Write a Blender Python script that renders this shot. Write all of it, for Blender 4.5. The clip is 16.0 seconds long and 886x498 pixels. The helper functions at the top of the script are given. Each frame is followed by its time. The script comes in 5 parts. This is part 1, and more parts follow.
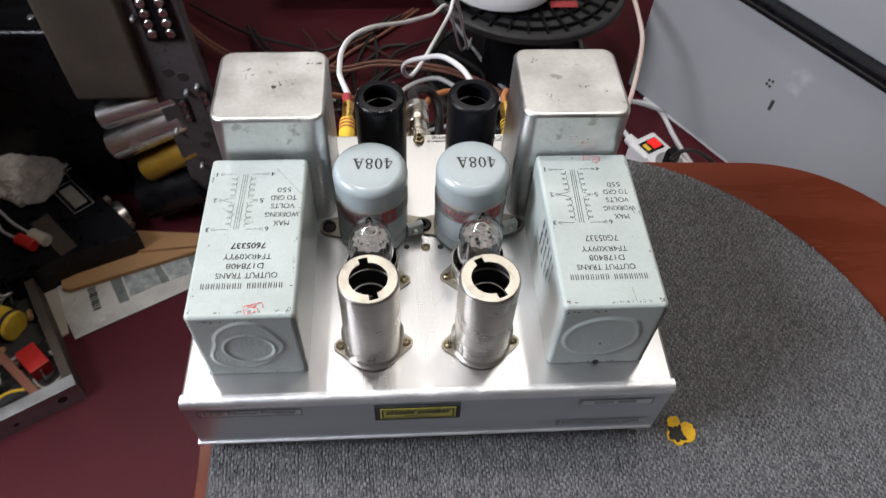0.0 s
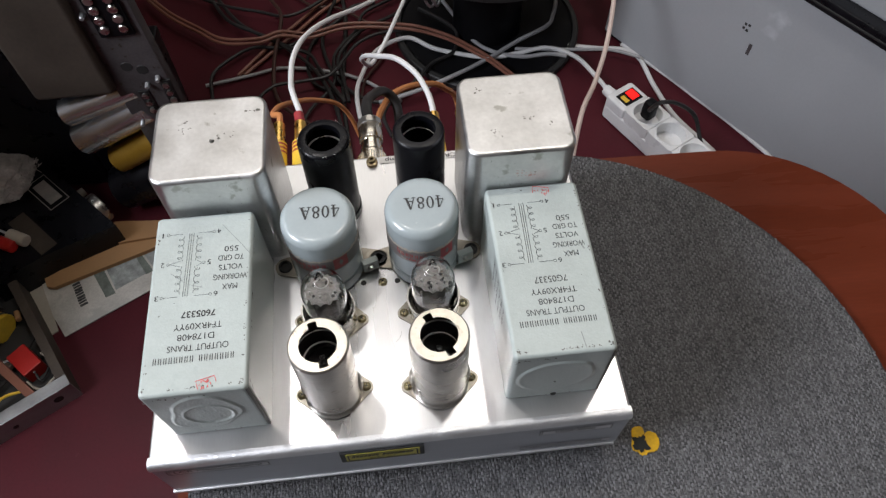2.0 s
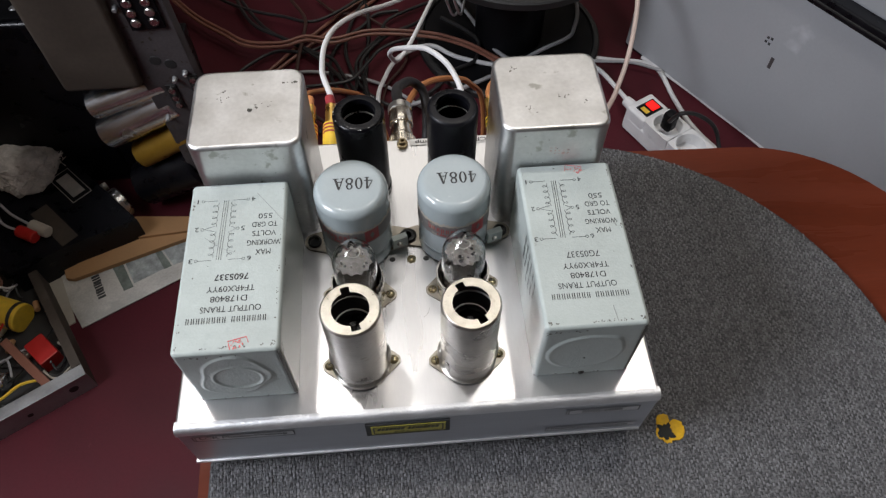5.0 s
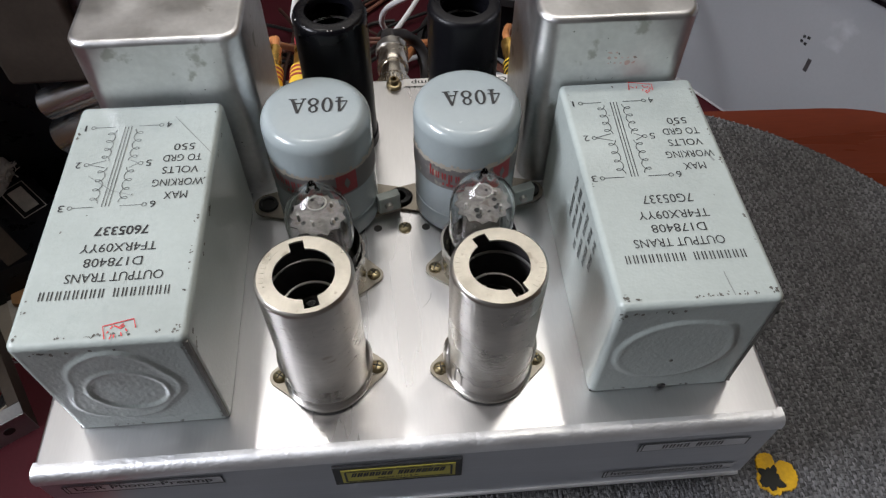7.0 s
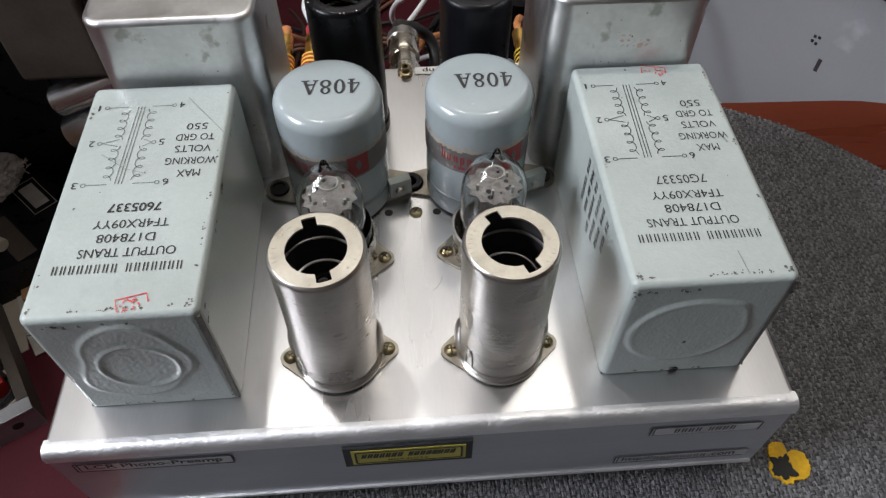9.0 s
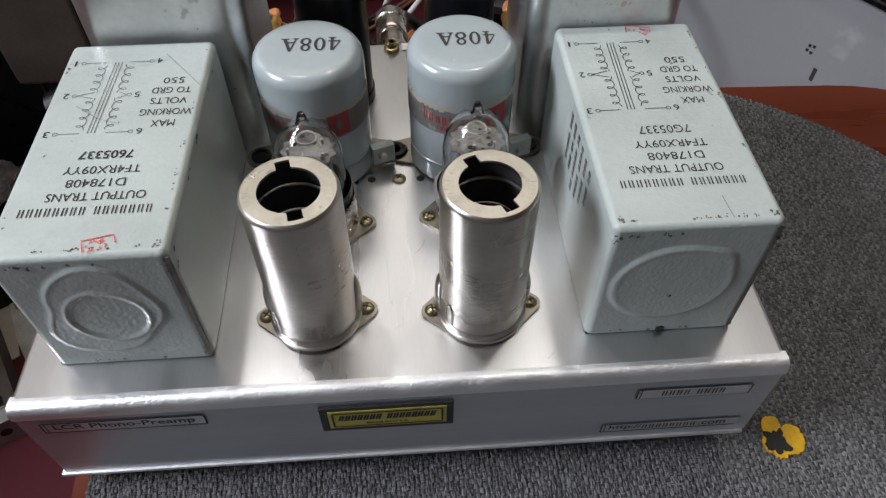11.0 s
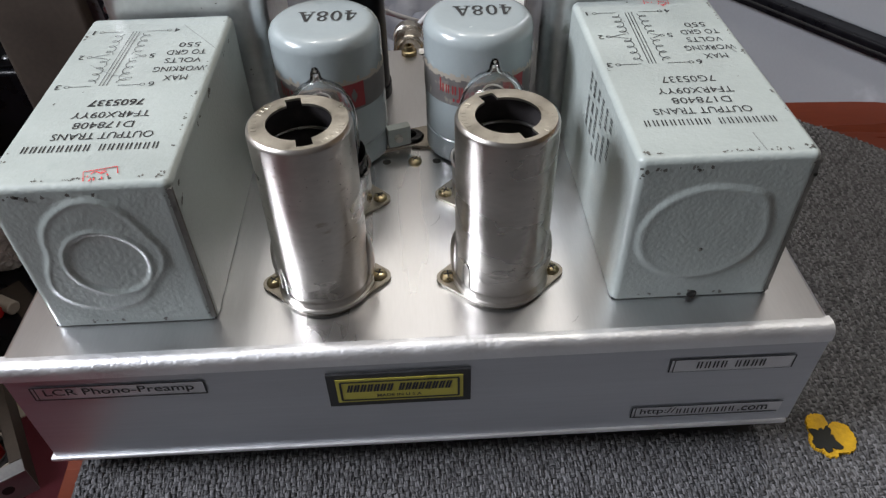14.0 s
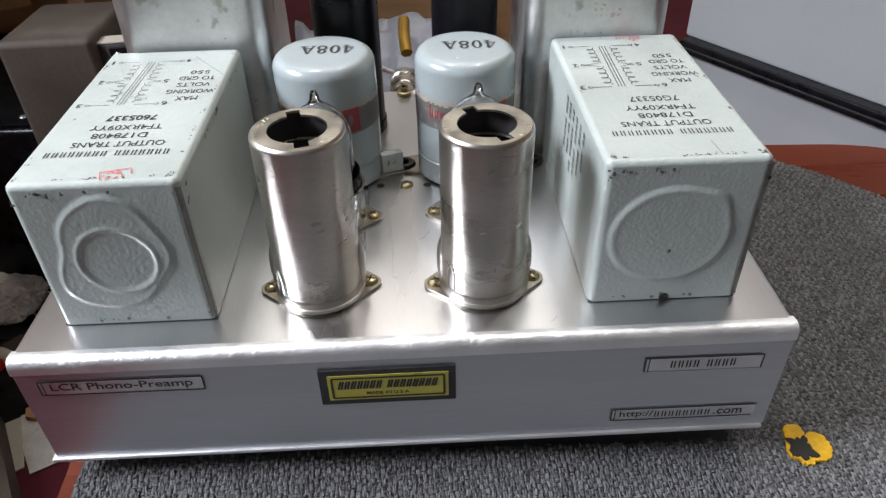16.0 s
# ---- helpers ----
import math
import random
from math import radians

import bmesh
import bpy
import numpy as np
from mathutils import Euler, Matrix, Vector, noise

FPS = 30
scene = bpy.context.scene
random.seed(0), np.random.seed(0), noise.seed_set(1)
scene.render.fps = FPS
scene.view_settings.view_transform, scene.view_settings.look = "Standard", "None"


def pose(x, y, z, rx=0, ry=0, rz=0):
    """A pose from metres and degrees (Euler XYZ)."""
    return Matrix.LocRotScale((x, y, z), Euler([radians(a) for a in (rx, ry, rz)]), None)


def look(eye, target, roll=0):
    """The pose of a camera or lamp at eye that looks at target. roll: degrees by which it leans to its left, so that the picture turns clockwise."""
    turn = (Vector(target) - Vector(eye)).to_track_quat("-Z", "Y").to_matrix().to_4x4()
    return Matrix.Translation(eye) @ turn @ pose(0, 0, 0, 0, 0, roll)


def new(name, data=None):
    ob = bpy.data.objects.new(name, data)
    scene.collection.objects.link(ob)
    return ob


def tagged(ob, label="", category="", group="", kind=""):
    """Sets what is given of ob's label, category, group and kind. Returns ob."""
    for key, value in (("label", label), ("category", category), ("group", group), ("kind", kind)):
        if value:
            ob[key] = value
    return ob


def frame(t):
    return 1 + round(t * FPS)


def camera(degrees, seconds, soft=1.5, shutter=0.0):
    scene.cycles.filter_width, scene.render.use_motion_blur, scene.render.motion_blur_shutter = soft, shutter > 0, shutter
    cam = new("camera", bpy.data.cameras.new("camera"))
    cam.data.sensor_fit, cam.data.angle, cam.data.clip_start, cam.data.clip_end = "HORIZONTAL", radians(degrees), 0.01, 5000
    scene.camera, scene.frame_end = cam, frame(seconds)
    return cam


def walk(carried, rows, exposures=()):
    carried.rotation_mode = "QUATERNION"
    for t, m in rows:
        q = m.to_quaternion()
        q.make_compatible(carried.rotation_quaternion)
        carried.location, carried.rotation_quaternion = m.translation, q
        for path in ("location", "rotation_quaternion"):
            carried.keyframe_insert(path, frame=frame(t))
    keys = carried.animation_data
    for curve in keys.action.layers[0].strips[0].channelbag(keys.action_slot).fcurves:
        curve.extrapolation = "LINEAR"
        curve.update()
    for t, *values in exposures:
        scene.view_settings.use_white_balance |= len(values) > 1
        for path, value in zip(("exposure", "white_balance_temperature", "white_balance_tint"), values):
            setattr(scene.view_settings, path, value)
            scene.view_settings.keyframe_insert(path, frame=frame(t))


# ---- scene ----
EXPOSURES = ((0.0, 0.42), (1.0, 0.14), (1.5, 0.1), (3.5, 0.05), (6.0, 0.0), (11.5, 0.05), (13.5, 0.1), (14.5, 0.34), (15.0, 0.52), (16.0, 0.67))
cam = camera(63.77, 16.0, soft=1.3, shutter=0.35)
ROWS = [
    (0.0, -0.0125, -0.1284, 0.3280, 37.15, -2.04, -3.15),
    (0.5, -0.0032, -0.1163, 0.3496, 30.98, -1.43, -0.93),
    (1.0, 0.0086, -0.0948, 0.3610, 29.18, -1.66, -1.58),
    (1.5, 0.0180, -0.0929, 0.3597, 30.37, -0.44, -2.96),
    (2.0, 0.0104, -0.0899, 0.3555, 31.59, -0.00, -6.39),
    (2.5, 0.0023, -0.0963, 0.3587, 33.10, -1.23, -3.76),
    (3.0, -0.0042, -0.1102, 0.3589, 33.01, -1.64, -3.33),
    (3.5, -0.0069, -0.1130, 0.3608, 33.22, -1.22, -3.63),
    (3.7, -0.0104, -0.1138, 0.3592, 33.67, -1.50, -3.69),
    (5.8, 0.0041, -0.0916, 0.3109, 32.96, 0.35, -5.01),
    (6.0, -0.0029, -0.0870, 0.2817, 34.44, -0.24, -4.83),
    (6.5, -0.0046, -0.0801, 0.2516, 36.02, -0.44, -4.58),
    (7.0, -0.0006, -0.0733, 0.2443, 37.09, -0.38, -4.68),
    (7.5, -0.0012, -0.0771, 0.2410, 37.62, -0.38, -4.50),
    (8.0, -0.0018, -0.0791, 0.2386, 37.60, -0.09, -4.17),
    (8.2, -0.0041, -0.0777, 0.2399, 37.43, -0.26, -4.04),
    (10.3, 0.0019, -0.0874, 0.2397, 38.25, 0.15, -4.19),
    (10.5, 0.0020, -0.0902, 0.2330, 38.95, -0.24, -4.19),
    (11.0, 0.0027, -0.0910, 0.2244, 39.55, -0.09, -3.97),
    (11.5, 0.0028, -0.0923, 0.2187, 40.14, 0.05, -3.16),
    (12.0, 0.0020, -0.0938, 0.2150, 40.40, 0.36, -3.02),
    (12.5, 0.0017, -0.0947, 0.2148, 40.92, 0.39, -2.82),
    (13.0, 0.0019, -0.0960, 0.2139, 41.13, 0.59, -2.87),
    (13.5, 0.0018, -0.1018, 0.2065, 42.83, 0.47, -2.84),
    (14.0, 0.0022, -0.1102, 0.1939, 46.93, 1.00, -2.86),
    (14.5, 0.0042, -0.1195, 0.1850, 49.38, 1.61, -2.52),
    (15.0, 0.0024, -0.1252, 0.1830, 50.73, 1.37, -2.22),
    (15.5, 0.0051, -0.1285, 0.1878, 51.63, 1.10, -1.80),
    (16.0, 0.0053, -0.1316, 0.1888, 52.68, 1.04, -2.65),
]
walk(cam, [(t, pose(x, y, z, rx, ry, rz)) for t, x, y, z, rx, ry, rz in ROWS], EXPOSURES)

# ---- world and lamps ----
world = bpy.data.worlds.new("world")
world.use_nodes = True
world.node_tree.nodes["Background"].inputs[0].default_value = (0.75, 0.85, 1.0, 1)
world.node_tree.nodes["Background"].inputs[1].default_value = 0.3
scene.world = world
scene.view_settings.exposure = 0.0


def lamp(name, m, sx, sy, watts, colour):
    data = bpy.data.lights.new(name, "AREA")
    data.shape, data.size, data.size_y, data.energy, data.color = "RECTANGLE", sx, sy, watts, colour
    ob = new(name, data)
    ob.matrix_world = m
    return ob


# A wide fluorescent panel to the north, two compact ceiling lamps, an added fill light thrown up at the ceiling, and a
# window in the west wall.
lamp("panel_lamp", pose(0.1, 1.64, 1.76), 1.6, 0.44, 3.0, (1.0, 0.93, 0.83))
lamp("ceiling_lamp", pose(0.41, 0.47, 1.76), 0.1, 0.1, 5.2, (1.0, 0.94, 0.86))
lamp("ceiling_lamp", pose(-0.37, 0.51, 1.76), 0.1, 0.1, 5.2, (1.0, 0.96, 0.92))
lamp("ceiling_fill", pose(-0.1, 0.9, 1.8, 180, 0, 0), 2.4, 2.4, 13.5, (1.0, 0.965, 0.95))
lamp("window_light", look((-0.95, -0.1, 0.72), (0.0, 0.0, 0.1)), 0.5, 0.45, 22, (0.88, 0.91, 1.0))

# ---- materials ----
def material(name, colour, rough=0.5, metal=0.0, vary=0.12, scale=40.0, fine=600.0, bump=0.0, bump_scale=400.0, stain=None,
             stain_scale=25.0, stain_at=0.62, stretch=(1, 1, 1), rough_vary=0.1, coat=0.0, per_piece=0.0, spec=0.5):
    """A surface with coarse and fine variation, stains with soft borders and fine relief."""
    m = bpy.data.materials.new(name)
    m.use_nodes = True
    nt = m.node_tree
    n, link = nt.nodes, nt.links.new
    bsdf = n["Principled BSDF"]
    bsdf.inputs["Metallic"].default_value = metal
    bsdf.inputs["Coat Weight"].default_value = coat
    bsdf.inputs["Specular IOR Level"].default_value = spec
    bsdf.inputs["Coat Roughness"].default_value = 0.15
    co = n.new("ShaderNodeTexCoord")
    mp = n.new("ShaderNodeMapping")
    mp.inputs["Scale"].default_value = stretch
    link(co.outputs["Object"], mp.inputs["Vector"])

    def noise_node(sc, detail=4.0):
        t = n.new("ShaderNodeTexNoise")
        t.inputs["Scale"].default_value, t.inputs["Detail"].default_value = sc, detail
        link(mp.outputs["Vector"], t.inputs["Vector"])
        return t.outputs["Fac"]

    def ramp(fac, lo, hi, a, b):
        r = n.new("ShaderNodeMapRange")
        r.inputs["From Min"].default_value, r.inputs["From Max"].default_value = lo, hi
        r.inputs["To Min"].default_value, r.inputs["To Max"].default_value = a, b
        link(fac, r.inputs["Value"])
        return r.outputs["Result"]

    def mix(kind, fac, a, b):
        x = n.new("ShaderNodeMix")
        x.data_type, x.blend_type = "RGBA", kind
        for sock, v in ((x.inputs["Factor"], fac), (x.inputs[6], a), (x.inputs[7], b)):
            if hasattr(v, "default_value"):
                link(v, sock)
            elif isinstance(v, tuple):
                sock.default_value = (*v, 1)
            else:
                sock.default_value = v
        return x.outputs[2]

    coarse, grain = noise_node(scale), noise_node(fine, 2.0)
    dark = tuple(c * (1 - vary) for c in colour)
    light = tuple(min(1.0, c * (1 + vary)) for c in colour)
    col = mix("MIX", ramp(coarse, 0.3, 0.7, 0, 1), dark, light)
    col = mix("MULTIPLY", 1.0, col, mix("MIX", ramp(grain, 0.3, 0.7, 0, 1), (1 - vary * 0.6,) * 3, (1.0,) * 3))
    if stain:
        col = mix("MIX", ramp(noise_node(stain_scale, 8.0), stain_at, stain_at + 0.07, 0, 0.85), col, stain)
    if per_piece:
        geo = n.new("ShaderNodeNewGeometry")
        col = mix("MULTIPLY", 1.0, col, mix("MIX", geo.outputs["Random Per Island"], (1 - per_piece,) * 3, (1 + per_piece,) * 3))
    link(col, bsdf.inputs["Base Color"])
    link(ramp(coarse, 0.3, 0.7, max(0.02, rough - rough_vary), rough + rough_vary), bsdf.inputs["Roughness"])
    if bump:
        b = n.new("ShaderNodeBump")
        b.inputs["Strength"].default_value, b.inputs["Distance"].default_value = 1.0, bump
        link(noise_node(bump_scale, 3.0), b.inputs["Height"])
        link(b.outputs["Normal"], bsdf.inputs["Normal"])
    return m


def glass(name, colour=(1, 1, 1), rough=0.0):
    m = bpy.data.materials.new(name)
    m.use_nodes = True
    b = m.node_tree.nodes["Principled BSDF"]
    b.inputs["Base Color"].default_value = (*colour, 1)
    b.inputs["Transmission Weight"].default_value = 1.0
    b.inputs["Roughness"].default_value, b.inputs["IOR"].default_value = rough, 1.47
    return m


def glow(name, colour, strength):
    m = bpy.data.materials.new(name)
    m.use_nodes = True
    b = m.node_tree.nodes["Principled BSDF"]
    b.inputs["Base Color"].default_value = (*colour, 1)
    b.inputs["Emission Color"].default_value = (*colour, 1)
    b.inputs["Emission Strength"].default_value = strength
    return m


ALU = material("brushed_aluminium", (0.73, 0.735, 0.75), 0.29, 1.0, 0.06, 45, 1500, 0.00001, 1800, stretch=(1, 0.12, 1), rough_vary=0.03)
ALU_FRONT = material("satin_aluminium", (0.65, 0.67, 0.71), 0.42, 1.0, 0.08, 30, 900, 0.00003, 1500, stretch=(0.05, 1, 1), rough_vary=0.05)
ALU_EDGE = material("hammered_aluminium_edge", (0.88, 0.89, 0.91), 0.48, 1.0, 0.04, 60, 900, 0.00022, 700, rough_vary=0.06)
CAN = material("dull_zinc_plated_steel", (0.73, 0.73, 0.73), 0.4, 1.0, 0.14, 60, 500, 0.00012, 140, stain=(0.4, 0.4, 0.37),
               stain_scale=130, stain_at=0.64, rough_vary=0.09)
GREY = material("grey_green_enamel", (0.43, 0.48, 0.46), 0.38, 0.0, 0.08, 35, 700, 0.00013, 1000, stain=(0.39, 0.44, 0.425),
                stain_scale=150, stain_at=0.64, rough_vary=0.08, coat=0.22)
GREY2 = material("pale_grey_enamel", (0.355, 0.405, 0.415), 0.22, 0.0, 0.04, 45, 700, 0.00005, 300, rough_vary=0.06, coat=0.35)
SCRATCH = material("scratched_enamel", (0.28, 0.3, 0.29), 0.5, 0.0, 0.2, 200, 900)
CHIP = material("bare_dark_steel", (0.16, 0.155, 0.14), 0.6, 0.3, 0.3, 200, 900)
NICKEL = material("worn_nickel", (0.6, 0.57, 0.525), 0.33, 1.0, 0.13, 60, 900, 0.00006, 1100, stain=(0.42, 0.37, 0.31),
                  stain_scale=420, stain_at=0.65, stretch=(0.4, 0.4, 1), rough_vary=0.1)
CADMIUM = material("dull_plated_flange", (0.32, 0.295, 0.25), 0.36, 1.0, 0.15, 120, 900, 0.00005, 600)
PLUG_METAL = material("champagne_plug", (0.78, 0.74, 0.66), 0.2, 1.0, 0.08, 120, 900)
NICKEL_TOP = material("champagne_plating", (0.6, 0.57, 0.5), 0.36, 1.0, 0.12, 160, 900, 0.0001, 500, stain=(0.38, 0.34, 0.28), stain_scale=250, stain_at=0.62)
SMEAR = material("faint_red_smear", (0.72, 0.55, 0.52), 0.36, 1.0, 0.15, 200, 900)
STEEL = material("plated_steel", (0.55, 0.54, 0.51), 0.3, 1.0, 0.1, 80, 900)
OLD_BRASS = material("tarnished_brass", (0.36, 0.29, 0.17), 0.35, 1.0, 0.2, 150, 900)
BRASS = material("yellow_plated_screw", (0.56, 0.47, 0.28), 0.3, 1.0, 0.15, 150, 900)
GOLD = material("gold_plating", (0.85, 0.55, 0.16), 0.28, 1.0, 0.08, 120, 900)
YELLOW = material("yellow_sleeve", (0.75, 0.5, 0.05), 0.4, 0.0, 0.1, 120, 900)
BLACK = material("black_enamel", (0.005, 0.005, 0.007), 0.32, 0.0, 0.3, 60, 700, 0.00004, 400, spec=0.25)
DARK = material("dark_inside", (0.008, 0.008, 0.008), 0.5)
RUBBER = material("black_rubber", (0.02, 0.02, 0.02), 0.6, 0.0, 0.2, 80, 800, 0.0001, 500)
INK = material("black_ink", (0.03, 0.031, 0.033), 0.5, 0.0, 0.3, 300, 900)
FADED_INK = material("faded_ink", (0.2, 0.215, 0.21), 0.5, 0.0, 0.5, 500, 1500)
RED_INK = material("red_ink", (0.7, 0.06, 0.06), 0.5, 0.0, 0.2, 300, 900)
PLATE_YELLOW = material("yellow_printed_plate", (0.55, 0.49, 0.09), 0.35, 0.2, 0.06, 150, 900)
PAPER = material("white_tape", (0.78, 0.77, 0.75), 0.5, 0.0, 0.05, 90, 900)
SILVER_TAPE = material("clear_tape_on_metal", (0.8, 0.8, 0.82), 0.45, 1.0, 0.05, 90, 900)
BAND = material("grey_paper_band", (0.15, 0.142, 0.138), 0.5, 0.0, 0.12, 120, 900, stain=(0.4, 0.38, 0.3), stain_scale=150, stain_at=0.62)
RED = material("red_print", (0.3, 0.03, 0.035), 0.5, 0.0, 0.15, 150, 900)
GLASS = glass("clear_glass")
MICA = material("mica", (0.33, 0.31, 0.29), 0.12, 0.0, 0.4, 300, 900, 0.0003, 500, stain=(0.2, 0.17, 0.15), stain_scale=300, stain_at=0.58)
PLATE = material("grey_anode", (0.28, 0.27, 0.26), 0.35, 0.9, 0.2, 200, 900)
HEATER = glow("warm_heater", (1.0, 0.35, 0.08), 5.0)
CLOTH = material("grey_woven_yarn", (0.168, 0.168, 0.175), 0.95, 0.0, 0.07, 40, 900, 0.0003, 1500, per_piece=0.36, stretch=(1, 1, 1), rough_vary=0.03, spec=0.1)
CLOTH_WEFT = material("dark_grey_yarn", (0.125, 0.125, 0.129), 0.95, 0.0, 0.07, 40, 900, 0.0003, 1500, per_piece=0.4, rough_vary=0.03, spec=0.1)
CLOTH_BASE = material("grey_cloth_backing", (0.06, 0.06, 0.062), 0.95, 0.0, 0.2, 60, 900)
FLOWER = material("yellow_felt", (0.62, 0.36, 0.012), 0.85, 0.0, 0.2, 200, 900, 0.0003, 900)
FLOWER_DARK = material("black_felt", (0.015, 0.015, 0.012), 0.9, 0.0, 0.3, 200, 900)
WOOD = material("varnished_red_wood", (0.125, 0.024, 0.01), 0.3, 0.0, 0.16, 25, 400, 0.00004, 200, stretch=(0.25, 2, 2), spec=0.2)
FLOOR = material("maroon_vinyl", (0.064, 0.0075, 0.013), 0.6, 0.0, 0.18, 9, 300, 0.0001, 300, stain=(0.1, 0.03, 0.035), stain_scale=160, stain_at=0.73, spec=0.2)
WALL_WARM = material("warm_reflector_wall", (0.4, 0.27, 0.13), 0.8, 0.0, 0.1, 3, 80)
WALL_DARK = material("unseen_dark_wall", (0.1, 0.095, 0.09), 0.9, 0.0, 0.1, 3, 80)
WALL = material("plaster_wall", (0.32, 0.3, 0.27), 0.9, 0.0, 0.06, 3, 80)
WALL_PALE = material("pale_wall_paint", (0.4, 0.39, 0.38), 0.9, 0.0, 0.06, 3, 80)
CEIL = material("ceiling_paint", (0.8, 0.8, 0.79), 0.9, 0.0, 0.04, 3, 80)
WHITE_METAL = material("pale_grey_cabinet_paint", (0.4, 0.415, 0.435), 0.42, 0.0, 0.05, 6, 300, 0.0001, 500, stain=(0.62, 0.645, 0.67), stain_scale=9, stain_at=0.62)
WHITE_PLASTIC = material("white_plastic", (0.75, 0.75, 0.75), 0.35, 0.0, 0.04, 40, 500)
BLACK_PLASTIC = material("black_plastic", (0.005, 0.005, 0.006), 0.42, 0.0, 0.2, 40, 500, spec=0.15)
CABLE_WHITE = material("white_cable", (0.68, 0.68, 0.68), 0.5, 0.0, 0.08, 30, 500)
CABLE_GREY = material("grey_cable", (0.33, 0.33, 0.34), 0.5, 0.0, 0.1, 30, 500)
CABLE_BROWN = material("copper_brown_cable", (0.22, 0.09, 0.06), 0.45, 0.0, 0.12, 30, 500)
CABLE_ORANGE = material("orange_cable", (0.5, 0.2, 0.07), 0.45, 0.0, 0.12, 30, 500)
CABLE_BLACK = material("black_cable", (0.016, 0.015, 0.015), 0.5, 0.0, 0.2, 30, 500)
CABLE_UMBER = material("dark_brown_cable", (0.05, 0.022, 0.016), 0.5, 0.0, 0.2, 30, 500)
CABLE_PINK = material("pale_cable", (0.6, 0.48, 0.42), 0.5, 0.0, 0.1, 30, 500)
SWITCH = glow("red_switch_lamp", (0.9, 0.008, 0.006), 1.1)
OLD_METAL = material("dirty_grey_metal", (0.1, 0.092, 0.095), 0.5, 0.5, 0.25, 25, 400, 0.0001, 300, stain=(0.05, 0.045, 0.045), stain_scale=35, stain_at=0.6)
BEIGE = material("dull_beige_metal", (0.052, 0.039, 0.029), 0.7, 0.0, 0.3, 14, 300, stain=(0.08, 0.066, 0.052), stain_scale=14, stain_at=0.6)
ZINC = material("zinc_plated_steel", (0.36, 0.37, 0.38), 0.42, 0.8, 0.15, 40, 500, 0.00008, 400, stain=(0.3, 0.31, 0.31), stain_scale=60, stain_at=0.6)
CAP = material("bright_can_metal", (0.8, 0.83, 0.86), 0.26, 1.0, 0.06, 20, 500, rough_vary=0.03)
CAP_YELLOW = material("mustard_can", (0.3, 0.17, 0.02), 0.35, 0.3, 0.15, 60, 500)
CARD = material("brown_card", (0.36, 0.2, 0.09), 0.8, 0.0, 0.1, 20, 400)
NEWS = material("pale_paper", (0.47, 0.45, 0.41), 0.8, 0.0, 0.22, 25, 400, 0.0006, 40, stain=(0.36, 0.35, 0.32), stain_scale=30, stain_at=0.55)
BAG = material("milky_plastic_sheet", (0.25, 0.26, 0.3), 0.4, 0.0, 0.1, 25, 400)
NEWS_DARK = material("dark_print", (0.15, 0.17, 0.15), 0.8, 0.0, 0.3, 90, 400)
NEWS_GREY = material("grey_print", (0.3, 0.32, 0.31), 0.8, 0.0, 0.35, 90, 400)
FLUFF = material("grey_white_wadding", (0.66, 0.62, 0.58), 0.95, 0.0, 0.25, 60, 400, 0.003, 80)
RED_PLASTIC = material("red_plastic", (0.4, 0.015, 0.012), 0.4, 0.0, 0.12, 60, 400)
PALE_WOOD = material("pale_shelf_wood", (0.3, 0.17, 0.08), 0.6, 0.0, 0.2, 12, 200, stretch=(0.3, 3, 3))
CREAM = material("cream_card", (0.4, 0.36, 0.3), 0.7, 0.0, 0.1, 12, 200)

# ---- mesh helpers ----
def thing(name, label, category, base=(0, 0, 0), group="", kind=""):
    ob = new(name)
    ob.empty_display_size = 0.01
    ob.location = base
    return tagged(ob, label, category, group, kind)


def linked(name, mesh, mat, parent=None, label=""):
    mesh.materials.clear()
    mesh.materials.append(mat)
    ob = new(name, mesh)
    if parent is not None:
        ob.parent = parent
        if parent.parent is None:
            ob.matrix_parent_inverse = parent.matrix_basis.inverted()
    return tagged(ob, label)


def part(name, bm, mat, parent=None, label="", smooth=0.7):
    mesh = bpy.data.meshes.new(name)
    bm.normal_update()
    for f in bm.faces:
        f.smooth = True
    for e in bm.edges:
        if len(e.link_faces) == 2 and e.calc_face_angle(0) > smooth:
            e.smooth = False
    areas = sorted(f.calc_area() for f in bm.faces)
    keep_flat = len(areas) > 6 and areas[-1] > 12 * areas[len(areas) // 2]
    normals = []
    if keep_flat:
        # Large flat faces keep their own direction; only the rounded edges shade smoothly.
        limit = math.cos(smooth)
        for f in bm.faces:
            for lp in f.loops:
                n = sum((g.normal * g.calc_area() for g in lp.vert.link_faces if g.normal.dot(f.normal) > limit), Vector())
                normals.append(n.normalized() if n.length > 0 else f.normal.copy())
    bm.to_mesh(mesh)
    bm.free()
    if keep_flat:
        mesh.normals_split_custom_set(normals)
    return linked(name, mesh, mat, parent, label)


